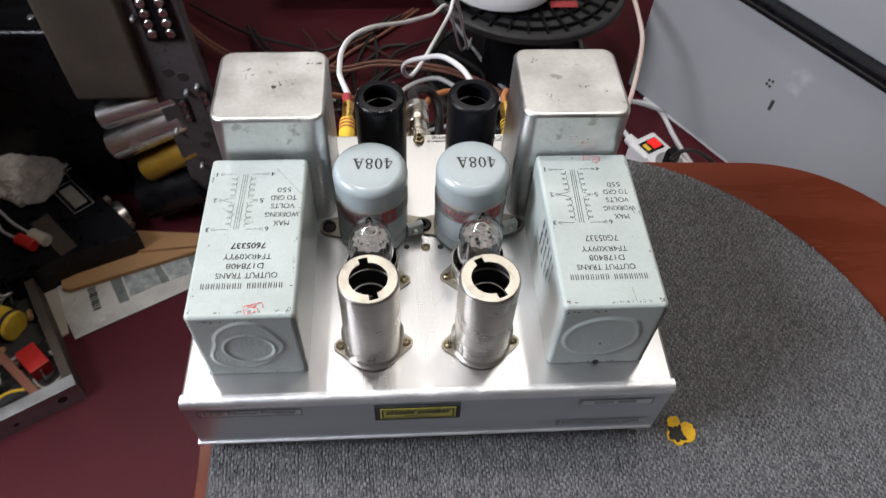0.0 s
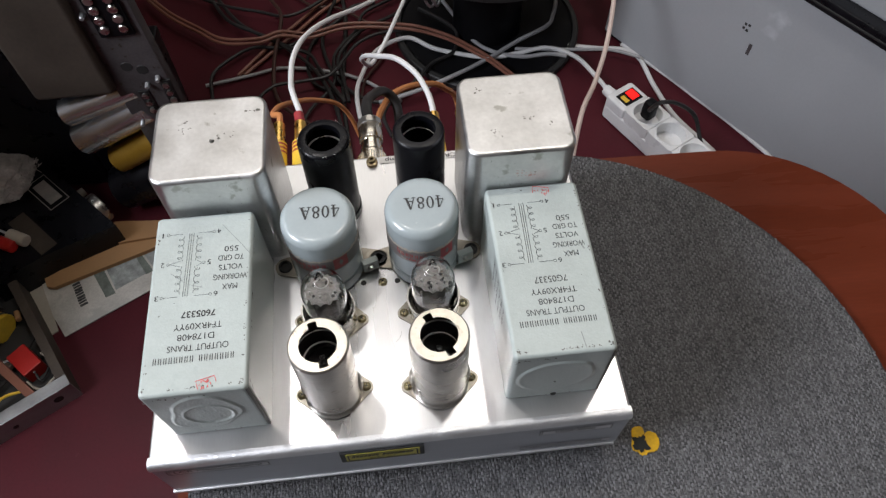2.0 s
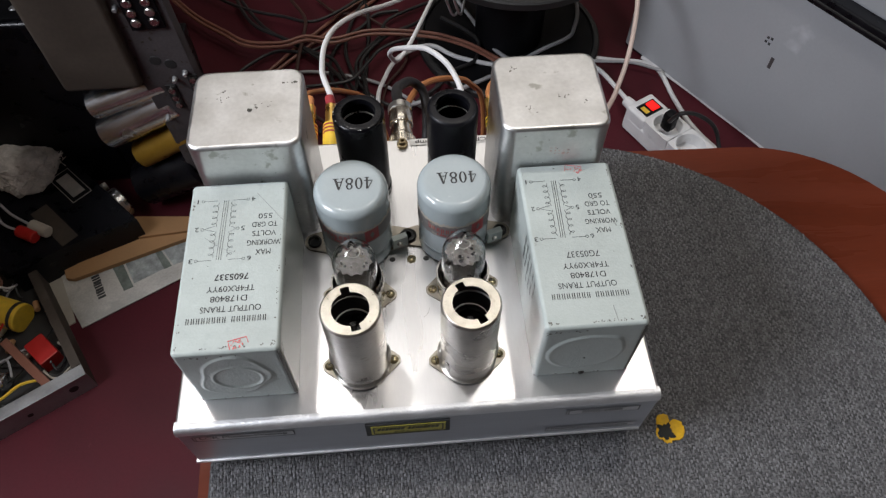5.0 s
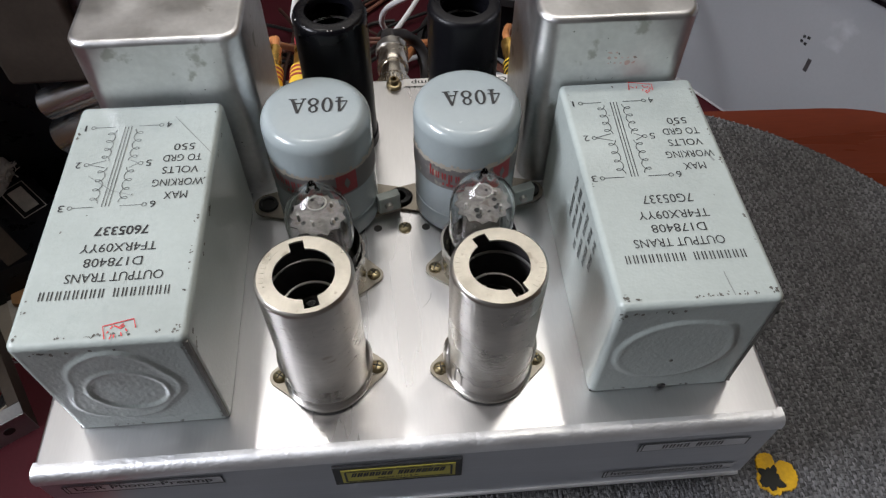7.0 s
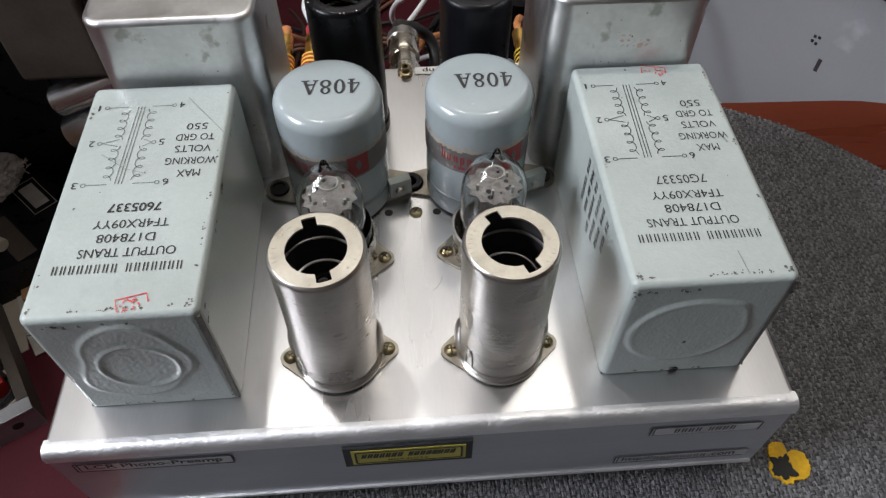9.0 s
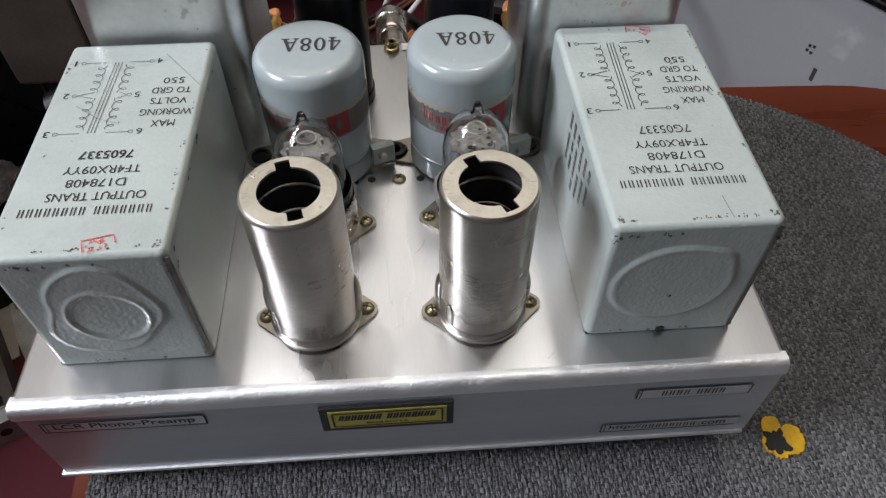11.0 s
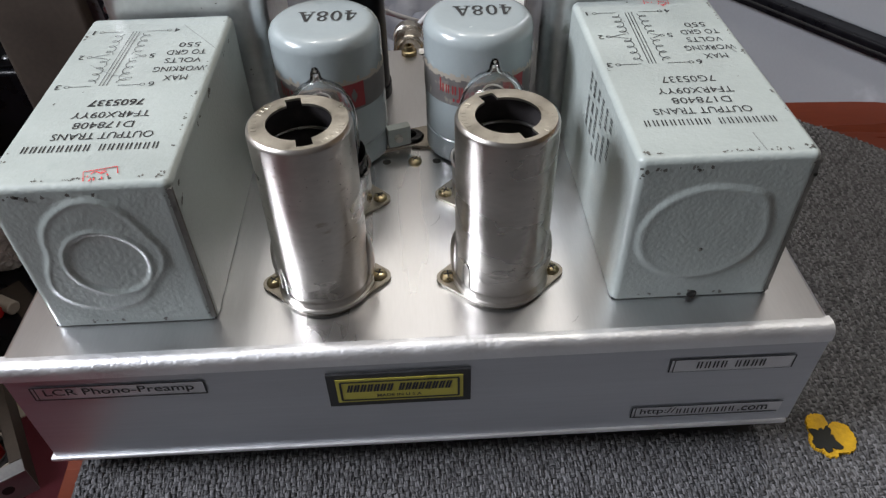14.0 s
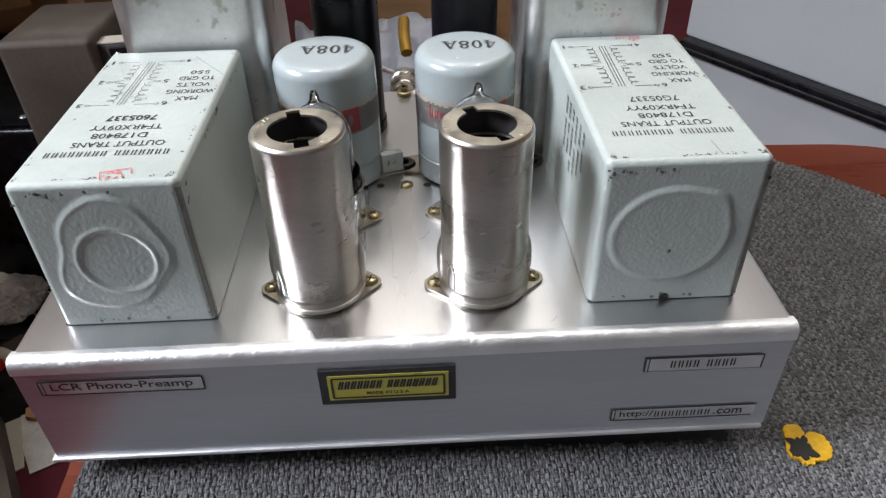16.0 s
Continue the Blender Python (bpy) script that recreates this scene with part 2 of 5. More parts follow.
def box(x0, x1, y0, y1, z0, z1, bevel=0.0, seg=2, bm=None, upright=0.0, crisp_base=False):
    """A box with rounded edges; upright rounds the four vertical edges first."""
    b = bmesh.new()
    bmesh.ops.create_cube(b, size=1.0)
    for v in b.verts:
        v.co = Vector(((x0, x1)[v.co.x > 0], (y0, y1)[v.co.y > 0], (z0, z1)[v.co.z > 0]))
    if upright:
        es = [e for e in b.edges if abs(e.verts[0].co.z - e.verts[1].co.z) > 1e-6]
        bmesh.ops.bevel(b, geom=es, offset=upright, segments=5, profile=0.5, affect="EDGES")
    if bevel:
        es = [e for e in b.edges if e.calc_face_angle(0) > 0.6 and not (crisp_base and max(v.co.z for v in e.verts) < z0 + 1e-6)]
        bmesh.ops.bevel(b, geom=es, offset=bevel, segments=seg, profile=0.5, affect="EDGES")
    return merged(bm, b)


def merged(bm, b):
    if bm is None:
        return b
    mesh = bpy.data.meshes.new("tmp")
    b.to_mesh(mesh)
    b.free()
    bm.from_mesh(mesh)
    bpy.data.meshes.remove(mesh)
    return bm


def moved(bm, m):
    bm.transform(m)
    return bm


def lathe(profile, seg=48, cx=0.0, cy=0.0, bm=None):
    """Turns a profile of (radius, z) about the vertical line through cx, cy."""
    bm = bm or bmesh.new()
    rings = []
    for r, z in profile:
        if r < 1e-6:
            rings.append([bm.verts.new((cx, cy, z))])
        else:
            rings.append([bm.verts.new((cx + r * math.cos(2 * math.pi * k / seg), cy + r * math.sin(2 * math.pi * k / seg), z)) for k in range(seg)])
    for a, b in zip(rings, rings[1:]):
        for k in range(seg):
            j = (k + 1) % seg
            f = [a[k % len(a)], a[j % len(a)], b[j % len(b)], b[k % len(b)]]
            f = list(dict.fromkeys(f))
            if len(f) > 2:
                bm.faces.new(f)
    return bm


def smooth_path(pts, n=8, closed=False):
    """Catmull-Rom through the points."""
    p = [Vector(q) for q in pts]
    out, m = [], len(p)
    for i in range(m if closed else m - 1):
        a, b, c, d = (p[(i - 1) % m], p[i], p[(i + 1) % m], p[(i + 2) % m]) if closed else (p[max(i - 1, 0)], p[i], p[i + 1], p[min(i + 2, m - 1)])
        for k in range(n):
            t = k / n
            out.append(0.5 * (2 * b + (c - a) * t + (2 * a - 5 * b + 4 * c - d) * t * t + (3 * b - a - 3 * c + d) * t ** 3))
    return out if closed else out + [p[-1]]


def tube(pts, r, seg=8, n=8, bm=None, closed=False, flat=1.0, normal=None):
    """A cable along a smooth path. flat squashes it along the normal given."""
    bm = bm or bmesh.new()
    q = smooth_path(pts, n, closed) if n > 1 else [Vector(v) for v in pts]
    rings, side = [], None
    for i, c in enumerate(q):
        d = (q[(i + 1) % len(q)] - q[i - 1]) if closed else (q[min(i + 1, len(q) - 1)] - q[max(i - 1, 0)])
        d.normalize()
        if normal is not None:
            up = Vector(normal)
            side = d.cross(up).normalized()
        else:
            ref = side if side is not None else (Vector((0, 0, 1)) if abs(d.z) < 0.9 else Vector((1, 0, 0))).cross(d)
            side = (ref - d * ref.dot(d)).normalized()
            up = d.cross(side)
        rings.append([bm.verts.new(c + r * (math.cos(2 * math.pi * k / seg) * side + flat * math.sin(2 * math.pi * k / seg) * up)) for k in range(seg)])
    for i in range(len(rings) if closed else len(rings) - 1):
        a, b = rings[i], rings[(i + 1) % len(rings)]
        for k in range(seg):
            bm.faces.new((a[k], a[(k + 1) % seg], b[(k + 1) % seg], b[k]))
    if not closed:
        bm.faces.new(rings[0][::-1])
        bm.faces.new(rings[-1])
    return bm


def rod(a, b, r, seg=24, bm=None, r2=None, bevel=0.0):
    """A round bar from a to b."""
    a, b = Vector(a), Vector(b)
    h = (b - a).length
    r2 = r if r2 is None else r2
    prof = [(0, 0), (r - bevel, 0), (r, bevel), (r2, h - bevel), (r2 - bevel, h), (0, h)] if bevel else [(0, 0), (r, 0), (r2, h), (0, h)]
    t = lathe(prof, seg)
    t.transform(Matrix.Translation(a) @ (b - a).to_track_quat("Z", "Y").to_matrix().to_4x4())
    return merged(bm, t)


def slab(outline, z0, z1, bm=None):
    """A flat plate from an outline of (x, y)."""
    bm = bm or bmesh.new()
    lo = [bm.verts.new((x, y, z0)) for x, y in outline]
    hi = [bm.verts.new((x, y, z1)) for x, y in outline]
    k = len(outline)
    for i in range(k):
        bm.faces.new((lo[i], lo[(i + 1) % k], hi[(i + 1) % k], hi[i]))
    bm.faces.new(hi)
    bm.faces.new(lo[::-1])
    return bm


def stroke(pts, w, bm, h=0.00012):
    """A printed line on the plane z = 0, a little proud of it."""
    q = [Vector((x, y, 0)) for x, y in pts]
    top = []
    for i, c in enumerate(q):
        d = (q[min(i + 1, len(q) - 1)] - q[max(i - 1, 0)]).normalized()
        s = Vector((-d.y, d.x, 0)) * w / 2
        top.append((bm.verts.new(c + s + Vector((0, 0, h))), bm.verts.new(c - s + Vector((0, 0, h)))))
    for a, b in zip(top, top[1:]):
        bm.faces.new((a[0], a[1], b[1], b[0]))
    return bm


def arc(cx, cy, r, a0, a1, n=14):
    return [(cx + r * math.cos(math.radians(a0 + (a1 - a0) * k / n)), cy + r * math.sin(math.radians(a0 + (a1 - a0) * k / n))) for k in range(n + 1)]


def bars(widths, height, total, bm=None, slant=0.0, fill=0.72):
    """Plain bars in a row, centred on the origin, for writing that stays unread; a negative width is a gap."""
    bm = bm or bmesh.new()
    k = total / sum(abs(w) for w in widths)
    x = -total / 2
    for w in widths:
        if w > 0:
            x1 = x + w * k * fill
            vs = [bm.verts.new((p, q, 0.00012)) for p, q in ((x, -height / 2), (x1, -height / 2), (x1 + slant, height / 2), (x + slant, height / 2))]
            bm.faces.new(vs)
        x += abs(w) * k
    return bm


def marks(words, width, height, weight=0.16, slant=0.0):
    """Two thin plain bars in each letter-sized cell, for names that stay unread; words are counts of cells."""
    bm = bmesh.new()
    k = width / (sum(words) + 0.75 * (len(words) - 1))
    w, x = weight * height, -width / 2
    for n in words:
        for _ in range(n):
            for o in (0.08, 0.5):
                x0 = x + o * k
                bm.faces.new([bm.verts.new((p + slant * q, q, 0.00012)) for p, q in ((x0, -height / 2), (x0 + w, -height / 2), (x0 + w, height / 2), (x0, height / 2))])
            x += k
        x += 0.75 * k
    return bm


def lettering(body, width, height, m, mat, parent, name="lettering", bold=0.0, shear=0.0):
    """Words in the built-in font, fitted to a width and a height, centred at the pose m."""
    cu = bpy.data.curves.new("words", "FONT")
    cu.body, cu.align_x, cu.resolution_u, cu.offset, cu.shear = body, "CENTER", 3, bold, shear
    ob = new("words", cu)
    bpy.context.view_layer.update()
    mesh = bpy.data.meshes.new_from_object(ob.evaluated_get(bpy.context.evaluated_depsgraph_get()))
    bpy.data.objects.remove(ob)
    bpy.data.curves.remove(cu)
    xs, ys = [v.co.x for v in mesh.vertices], [v.co.y for v in mesh.vertices]
    cx, cy = (min(xs) + max(xs)) / 2, (min(ys) + max(ys)) / 2
    sx, sy = width / (max(xs) - min(xs)), height / (max(ys) - min(ys))
    for v in mesh.vertices:
        v.co = m @ Vector(((v.co.x - cx) * sx, (v.co.y - cy) * sy, 0.00012))
    return linked(name, mesh, mat, parent)


def type_number(m, width, height, parent):
    """The heavy serif number 408A, drawn as filled outlines."""
    bm = bmesh.new()

    def poly(*pts):
        bm.faces.new([bm.verts.new((x, y, 0.00012)) for x, y in pts])

    def ring(cx, cy, a, b, ia, ib, n=28):
        o = [bm.verts.new((cx + a * math.cos(2 * math.pi * k / n), cy + b * math.sin(2 * math.pi * k / n), 0.00012)) for k in range(n)]
        i = [bm.verts.new((cx + ia * math.cos(2 * math.pi * k / n), cy + ib * math.sin(2 * math.pi * k / n), 0.00012)) for k in range(n)]
        for k in range(n):
            j = (k + 1) % n
            bm.faces.new((o[k], o[j], i[j], i[k]))

    poly((0.36, 0.07), (0.52, 0.07), (0.52, 1.0), (0.36, 1.0))
    poly((0.0, 0.26), (0.36, 0.86), (0.36, 1.0), (0.0, 0.35))
    poly((0.0, 0.26), (0.36, 0.26), (0.36, 0.34), (0.05, 0.34))
    poly((0.52, 0.26), (0.66, 0.26), (0.66, 0.34), (0.52, 0.34))
    poly((0.26, 0.0), (0.62, 0.0), (0.62, 0.07), (0.26, 0.07))
    ring(1.1, 0.5, 0.31, 0.5, 0.15, 0.42)
    ring(1.86, 0.27, 0.31, 0.27, 0.15, 0.18)
    ring(1.86, 0.75, 0.27, 0.25, 0.13, 0.17)
    poly((2.36, 0.07), (2.44, 0.07), (2.70, 0.86), (2.66, 1.0))
    poly((2.66, 1.0), (2.78, 1.0), (3.1, 0.07), (2.9, 0.07), (2.66, 0.84))
    poly((2.5, 0.28), (2.84, 0.28), (2.82, 0.36), (2.52, 0.36))
    poly((2.26, 0.0), (2.56, 0.0), (2.56, 0.07), (2.26, 0.07))
    poly((2.76, 0.0), (3.2, 0.0), (3.2, 0.07), (2.76, 0.07))
    bm.transform(m @ Matrix.Diagonal((width / 3.2, height, 1, 1)) @ Matrix.Translation((-1.6, -0.5, 0)))
    return part("lettering", bm, INK, parent)


def flakes(spots, size, seed, m=None):
    """Small ragged flakes lying on z = 0 at the spots given."""
    rnd, bm = random.Random(seed), bmesh.new()
    for x, y in spots:
        s, n = size * rnd.uniform(0.4, 1.3), rnd.randint(5, 8)
        st, turn = rnd.uniform(0.4, 1.0), rnd.uniform(0, 3.1)
        vs = []
        for k in range(n):
            a, r = 2 * math.pi * k / n, s * rnd.uniform(0.5, 1.0)
            p, q = r * math.cos(a), st * r * math.sin(a)
            vs.append(bm.verts.new((x + p * math.cos(turn) - q * math.sin(turn), y + p * math.sin(turn) + q * math.cos(turn), 0.0001)))
        bm.faces.new(vs)
    if m is not None:
        bm.transform(m)
    return bm

# ---- the preamplifier ----
TOP, BASE, BACK = 0.058, 0.0175, 0.1535
amp = thing("phono_preamp", "silver aluminium valve phono preamp with grey transformers on cloth", "preamplifier", (0, 0.077, BASE))

# Folded sheet chassis: top, front, back and two sides.
bm = box(-0.1025, 0.1025, 0.0004, BACK, BASE + 0.002, TOP, 0.0014, 3)
chassis = part("chassis", bm, ALU, amp)


def extruded(profile, x0, x1):
    """A profile of (y, z) drawn out along x."""
    bm = bmesh.new()
    ends = [[bm.verts.new((x, y, z)) for y, z in profile] for x in (x0, x1)]
    k = len(profile)
    for i in range(k):
        bm.faces.new((ends[0][i], ends[0][(i + 1) % k], ends[1][(i + 1) % k], ends[1][i]))
    bm.faces.new(ends[0][::-1])
    bm.faces.new(ends[1])
    bmesh.ops.recalc_face_normals(bm, faces=bm.faces)
    return bm


EDGE_R = 0.0028
fold = [(-0.0006 + EDGE_R * (1 - math.cos(math.radians(9 * k))), TOP + 0.0002 - EDGE_R * (1 - math.sin(math.radians(9 * k)))) for k in range(11)]
part("folded_edge", extruded([(0.001, TOP - 0.0045), (-0.0006, TOP - 0.0045)] + fold + [(0.0042, TOP - 0.0001), (0.0042, TOP - 0.003)], -0.1027, 0.1027), ALU_EDGE, chassis)
part("front_panel", box(-0.1025, 0.1025, -0.0001, 0.0008, BASE + 0.0018, TOP - 0.002), ALU_FRONT, chassis)
bm = box(-0.1040, 0.1022, -0.0010, BACK + 0.002, BASE + 0.0003, BASE + 0.0018, 0.0006, 3)
part("bottom_plate", bm, ALU_EDGE, amp)


def mat_height(x, y):
    """The slightly sloping cloth."""
    return 0.006 - 0.03 * x + 0.1 * y


for x, y in ((-0.085, 0.02), (0.085, 0.02), (-0.085, 0.09), (0.085, 0.09)):
    z = min(mat_height(x, y), 0.0165)
    part("foot", lathe([(0, z), (0.007, z), (0.0082, BASE), (0, BASE)], 24, x, y), RUBBER, amp)


def on_top(x, y, z):
    """Lying flat, to be read from behind."""
    return pose(x, y, z, 0, 0, 180)


def on_front(x, z, y=-0.0003):
    return pose(x, y, z, 90, 0, 0)


# Front plates and tapes.
def tape(name, x0, x1, z0, z1, mat, turn=0.0, open_right=False, open_base=False):
    w, h = x1 - x0, z1 - z0
    m = on_front((x0 + x1) / 2, (z0 + z1) / 2, -0.0002) @ pose(0, 0, 0, 0, 0, turn)
    bm = bmesh.new()
    bmesh.ops.create_grid(bm, x_segments=1, y_segments=1, size=0.5)
    bm.transform(m @ pose(0, 0, 0.0001) @ Matrix.Diagonal((w, h, 1, 1)))
    t = part(name, bm, mat, amp)
    line = bmesh.new()
    a, b = w / 2, h / 2
    stroke([(a, b), (-a, b)], 0.0004, line)
    stroke([(-a, b), (-a, -b)], 0.0004, line)
    stroke([(-a, -b), (a * (0.97 if open_right else 1), -b)], 0.00012 if open_base else 0.0004, line)
    if not open_right:
        stroke([(a, -b), (a, b)], 0.0004, line)
    stroke([(-a + 0.001, b - 0.0002), (-a + 0.001, -b)], 0.0003, line)
    line.transform(m @ pose(0, 0, 0.0001))
    part("border", line, INK, t)
    return t, m @ pose(0, 0, 0.0001)


t, m = tape("label_tape", -0.0972, -0.0546, 0.0455, 0.0504, SILVER_TAPE, -0.4)
lettering("LCR Phono-Preamp", 0.037, 0.0034, m, INK, t, bold=0.01)
t, m = tape("label_tape", 0.0634, 0.0956, 0.0437, 0.0487, SILVER_TAPE, -0.5, open_base=True)
bm = marks((4, 4), 0.0185, 0.0027, 0.16)
part("lettering", moved(bm, m), INK, t)
t, m = tape("label_tape", 0.0567, 0.0984, 0.0238, 0.0284, SILVER_TAPE, -0.3, True)
lettering("http://", 0.0098, 0.0032, m @ pose(-0.0136, 0, 0), INK, t, bold=0.01)
part("lettering", moved(marks((8,), 0.0168, 0.0023, 0.17), m @ pose(-0.0001, -0.0002, 0)), INK, t)
lettering(".com", 0.0082, 0.0022, m @ pose(0.013, -0.0003, 0), INK, t, bold=0.01)

nameplate = part("nameplate", box(-0.0244, 0.0122, -0.0009, 0.0004, 0.0371, 0.0502, 0.0002), INK, amp, "black and yellow printed nameplate")
part("panel", box(-0.0221, 0.0102, -0.0011, -0.0005, 0.0391, 0.0484), PLATE_YELLOW, nameplate)
bm = bmesh.new()
for a, b in (((-0.0150, -0.0037), (0.0150, -0.0037)), ((0.0150, -0.0037), (0.0150, 0.0037)), ((0.0150, 0.0037), (-0.0150, 0.0037)), ((-0.0150, 0.0037), (-0.0150, -0.0037))):
    stroke([a, b], 0.0006, bm)
part("border", moved(bm, on_front(-0.00595, 0.04375, -0.0011)), INK, nameplate)
bm = marks((7, 8), 0.0268, 0.003, 0.2, slant=0.25)
part("lettering", moved(bm, on_front(-0.006, 0.0449, -0.0011)), INK, nameplate)
lettering("MADE IN U S A", 0.0115, 0.0012, on_front(-0.0062, 0.0416, -0.0011), INK, nameplate, bold=0.02)

# Rear tape, to be read from behind.
bm = bmesh.new()
bmesh.ops.create_grid(bm, x_segments=1, y_segments=1, size=0.5)
rear = part("label_tape", moved(bm, pose(0.0265, 0.1503, TOP + 0.0004) @ Matrix.Diagonal((0.0465, 0.0044, 1, 1))), PAPER, amp)
lettering("LCR Phono-Preamp", 0.0405, 0.0032, on_top(0.0265, 0.1503, TOP + 0.0004), INK, rear, bold=0.01)


# Small scratches in the top.
for pts in ([(0.004, 0.045), (0.0055, 0.0463), (0.0066, 0.0482), (0.007, 0.05)], [(0.038, 0.006), (0.0392, 0.0068), (0.04, 0.008)]):
    part("scratch", moved(stroke(pts, 0.0001, bmesh.new()), pose(0, 0, TOP)), SCRATCH, chassis)


# ---- painted output transformers ----
def output_transformer(cx, shift, stamp, serial_bold, side_print, seed):
    y0, y1, zt, hw = 0.0128, 0.0938, 0.1022, 0.0205
    rnd = random.Random(seed)
    tx, dx = (0.0118, -0.0055) if shift > 0 else (0.0108, -0.0062)
    body = part("output_transformer", box(cx - hw, cx + hw, y0, y1, TOP + 0.0004, zt, 0.0017, 3, None, 0.0021, True), GREY, amp,
                "grey enamelled transformer case with black printing")
    for i, (words, w, h, x, y, bold) in enumerate((
            ("OUTPUT TRANS", 0.0234, 0.0027, cx + 0.0008 * shift, 0.0314, 0.0), ("D178408", 0.0142, 0.0027, cx - 0.0003 * shift, 0.0359, 0.0),
            ("TF4RX09YY", 0.0187, 0.0027, cx + 0.0002, 0.0404, 0.0), ("7605337" if serial_bold else "7G05337", 0.0135, 0.003, cx, 0.0458, serial_bold),
            ("MAX", 0.0061, 0.0026, cx + tx, 0.057, 0.0), ("WORKING", 0.0135, 0.0026, cx + tx, 0.0616, 0.0),
            ("VOLTS", 0.0097, 0.0026, cx + tx, 0.0662, 0.0), ("TO GRD", 0.0105, 0.0026, cx + tx, 0.0707, 0.0), ("550", 0.0058, 0.0026, cx + tx, 0.075, 0.0))):
        lettering(words, w, h, on_top(x, y, zt), INK, body, bold=bold)
    bm = marks((7, 8), 0.0313, 0.0026, 0.125)
    part("lettering", moved(bm, on_top(cx - 0.0008, 0.0267, zt)), INK, body)
    # Wiring diagram: two coils either side of a core.
    line = bmesh.new()
    left, right, lo, hi = -0.0035, 0.0035, 0.0542, 0.0843
    for x in (-0.0009, 0.0009, 0.0):
        stroke([(x - 0.0004, lo), (x + 0.0004, hi)], 0.00022, line)
    for side, ends in ((-1, (("3", lo), ("2", 0.0697), ("1", hi))), (1, (("6", lo), ("5", 0.0694), ("4", hi)))):
        x = 0.0033 * side
        for (na, a), (nb, b) in zip(ends, ends[1:]):
            s, e = a + 0.0012, b - 0.0012
            k, pts = 4, []
            for j in range(k * 12 + 1):
                f = j / (k * 12)
                ang = f * k * 2 * math.pi
                pts.append((x - side * 0.0011 * math.cos(ang) + side * 0.0004, s + (e - s) * f + 0.0011 * math.sin(ang)))
            stroke(pts, 0.00022, line)
        tip = 0.0094 if side < 0 else 0.0096
        for name, y in ends:
            mid = name in "25"
            px = side * (tip if not mid else (0.0084 if side < 0 else 0.0062))
            if mid:
                stroke([(x, y - 0.0014), (px - side * 0.0006, y)], 0.00022, line)
                stroke([(x, y + 0.0014), (px - side * 0.0006, y)], 0.00022, line)
            else:
                stroke([(x, y), (px - side * 0.0006, y)], 0.00022, line)
            stroke(arc(px, y, 0.0006, 0, 360), 0.00022, line)
            lettering(name, 0.0005 if name == "1" else 0.0015, 0.0023, on_top(cx + dx + px + side * 0.0022, y, zt), INK, body)
    part("wiring_diagram", moved(line, pose(cx + dx, 0, zt)), FADED_INK if serial_bold else INK, body)
    # Red inspection stamp.
    sx, sy, turn = stamp
    red = bmesh.new()
    for j in range(9):
        p, q = rnd.uniform(-0.0032, 0.0032), rnd.uniform(-0.0014, 0.0016)
        stroke([(p, q), (p + rnd.uniform(-0.0012, 0.0012), q + rnd.uniform(0.0004, 0.0011))], 0.0003, red)
    stroke([(0.003, 0.0019), (0.0034, -0.0016), (-0.0036, -0.002), (-0.004, 0.0006)], 0.0003, red)
    part("stamp", moved(red, pose(sx, sy, zt + 0.0001, 0, 0, turn)), RED_INK, body)
    # Chips along the edges and scratches.
    def clusters(centres, n, spread):
        return [(x + rnd.gauss(0, spread[0]), y + rnd.gauss(0, spread[1])) for x, y in centres for _ in range(rnd.randint(2, n))]

    edge = [(cx + s * (hw - 0.0019), rnd.uniform(y0 + 0.003, y1 - 0.003)) for s in (-1, 1, 1, 1) for _ in range(2)]
    spots = clusters(edge, 5, (0.0003, 0.0014))
    spots += clusters([(rnd.uniform(cx - hw + 0.003, cx + hw - 0.003), y0 + 0.0022) for _ in range(6)], 5, (0.0014, 0.0003))
    spots += clusters([(cx + hw - 0.0025, y0 + 0.0025), (cx - hw + 0.0025, y0 + 0.0025)], 8, (0.0007, 0.0007))
    spots += [(rnd.uniform(cx - hw + 0.004, cx + hw - 0.004), rnd.uniform(y0, y1)) for _ in range(5)]
    spots = [(min(max(x, cx - hw + 0.0018), cx + hw - 0.0018), min(max(y, y0 + 0.0018), y1 - 0.0018)) for x, y in spots]
    tagged(part("chipped_paint", flakes(spots, 0.00047, seed, pose(0, 0, zt)), CHIP, body), kind="stuff")
    # Paint worn through at the front corners and along the seams of the front.
    spots = clusters([(s * (hw - 0.0012), zt - 0.0028) for s in (-1, 1)] + [(hw - 0.0008, zt - 0.006), (hw - 0.001, TOP + 0.003)], 9, (0.0004, 0.0012))
    spots += clusters([(rnd.uniform(-hw * 0.8, hw * 0.8), TOP + 0.002) for _ in range(3)], 4, (0.002, 0.0004))
    spots += clusters([(rnd.uniform(-hw * 0.8, hw * 0.8), zt - 0.0024) for _ in range(4)], 4, (0.002, 0.0003))
    spots = [(min(max(x, -hw + 0.0007), hw - 0.0007), min(z, zt - 0.002)) for x, z in spots]
    tagged(part("worn_corner", flakes(spots, 0.0007, seed + 2, pose(cx, y0 - 0.0003, 0, 90, 0, 0)), CHIP, body), kind="stuff")
    part("front_seam", box(cx + hw - 0.0017, cx + hw - 0.0003, y0 + 0.0001, y0 + 0.0016, TOP + 0.001, zt - 0.002), CHIP, body)
    spots = clusters([(y0 + 0.003, zt - 0.003), (y0 + 0.003, zt - 0.007)] + [(rnd.uniform(y0 + 0.01, y1 - 0.005), zt - 0.0024) for _ in range(4)], 6, (0.0009, 0.0004))
    tagged(part("worn_corner", flakes(spots, 0.0008, seed + 3, pose(cx + hw, 0, 0, 90, 0, 90)), CHIP, body), kind="stuff")
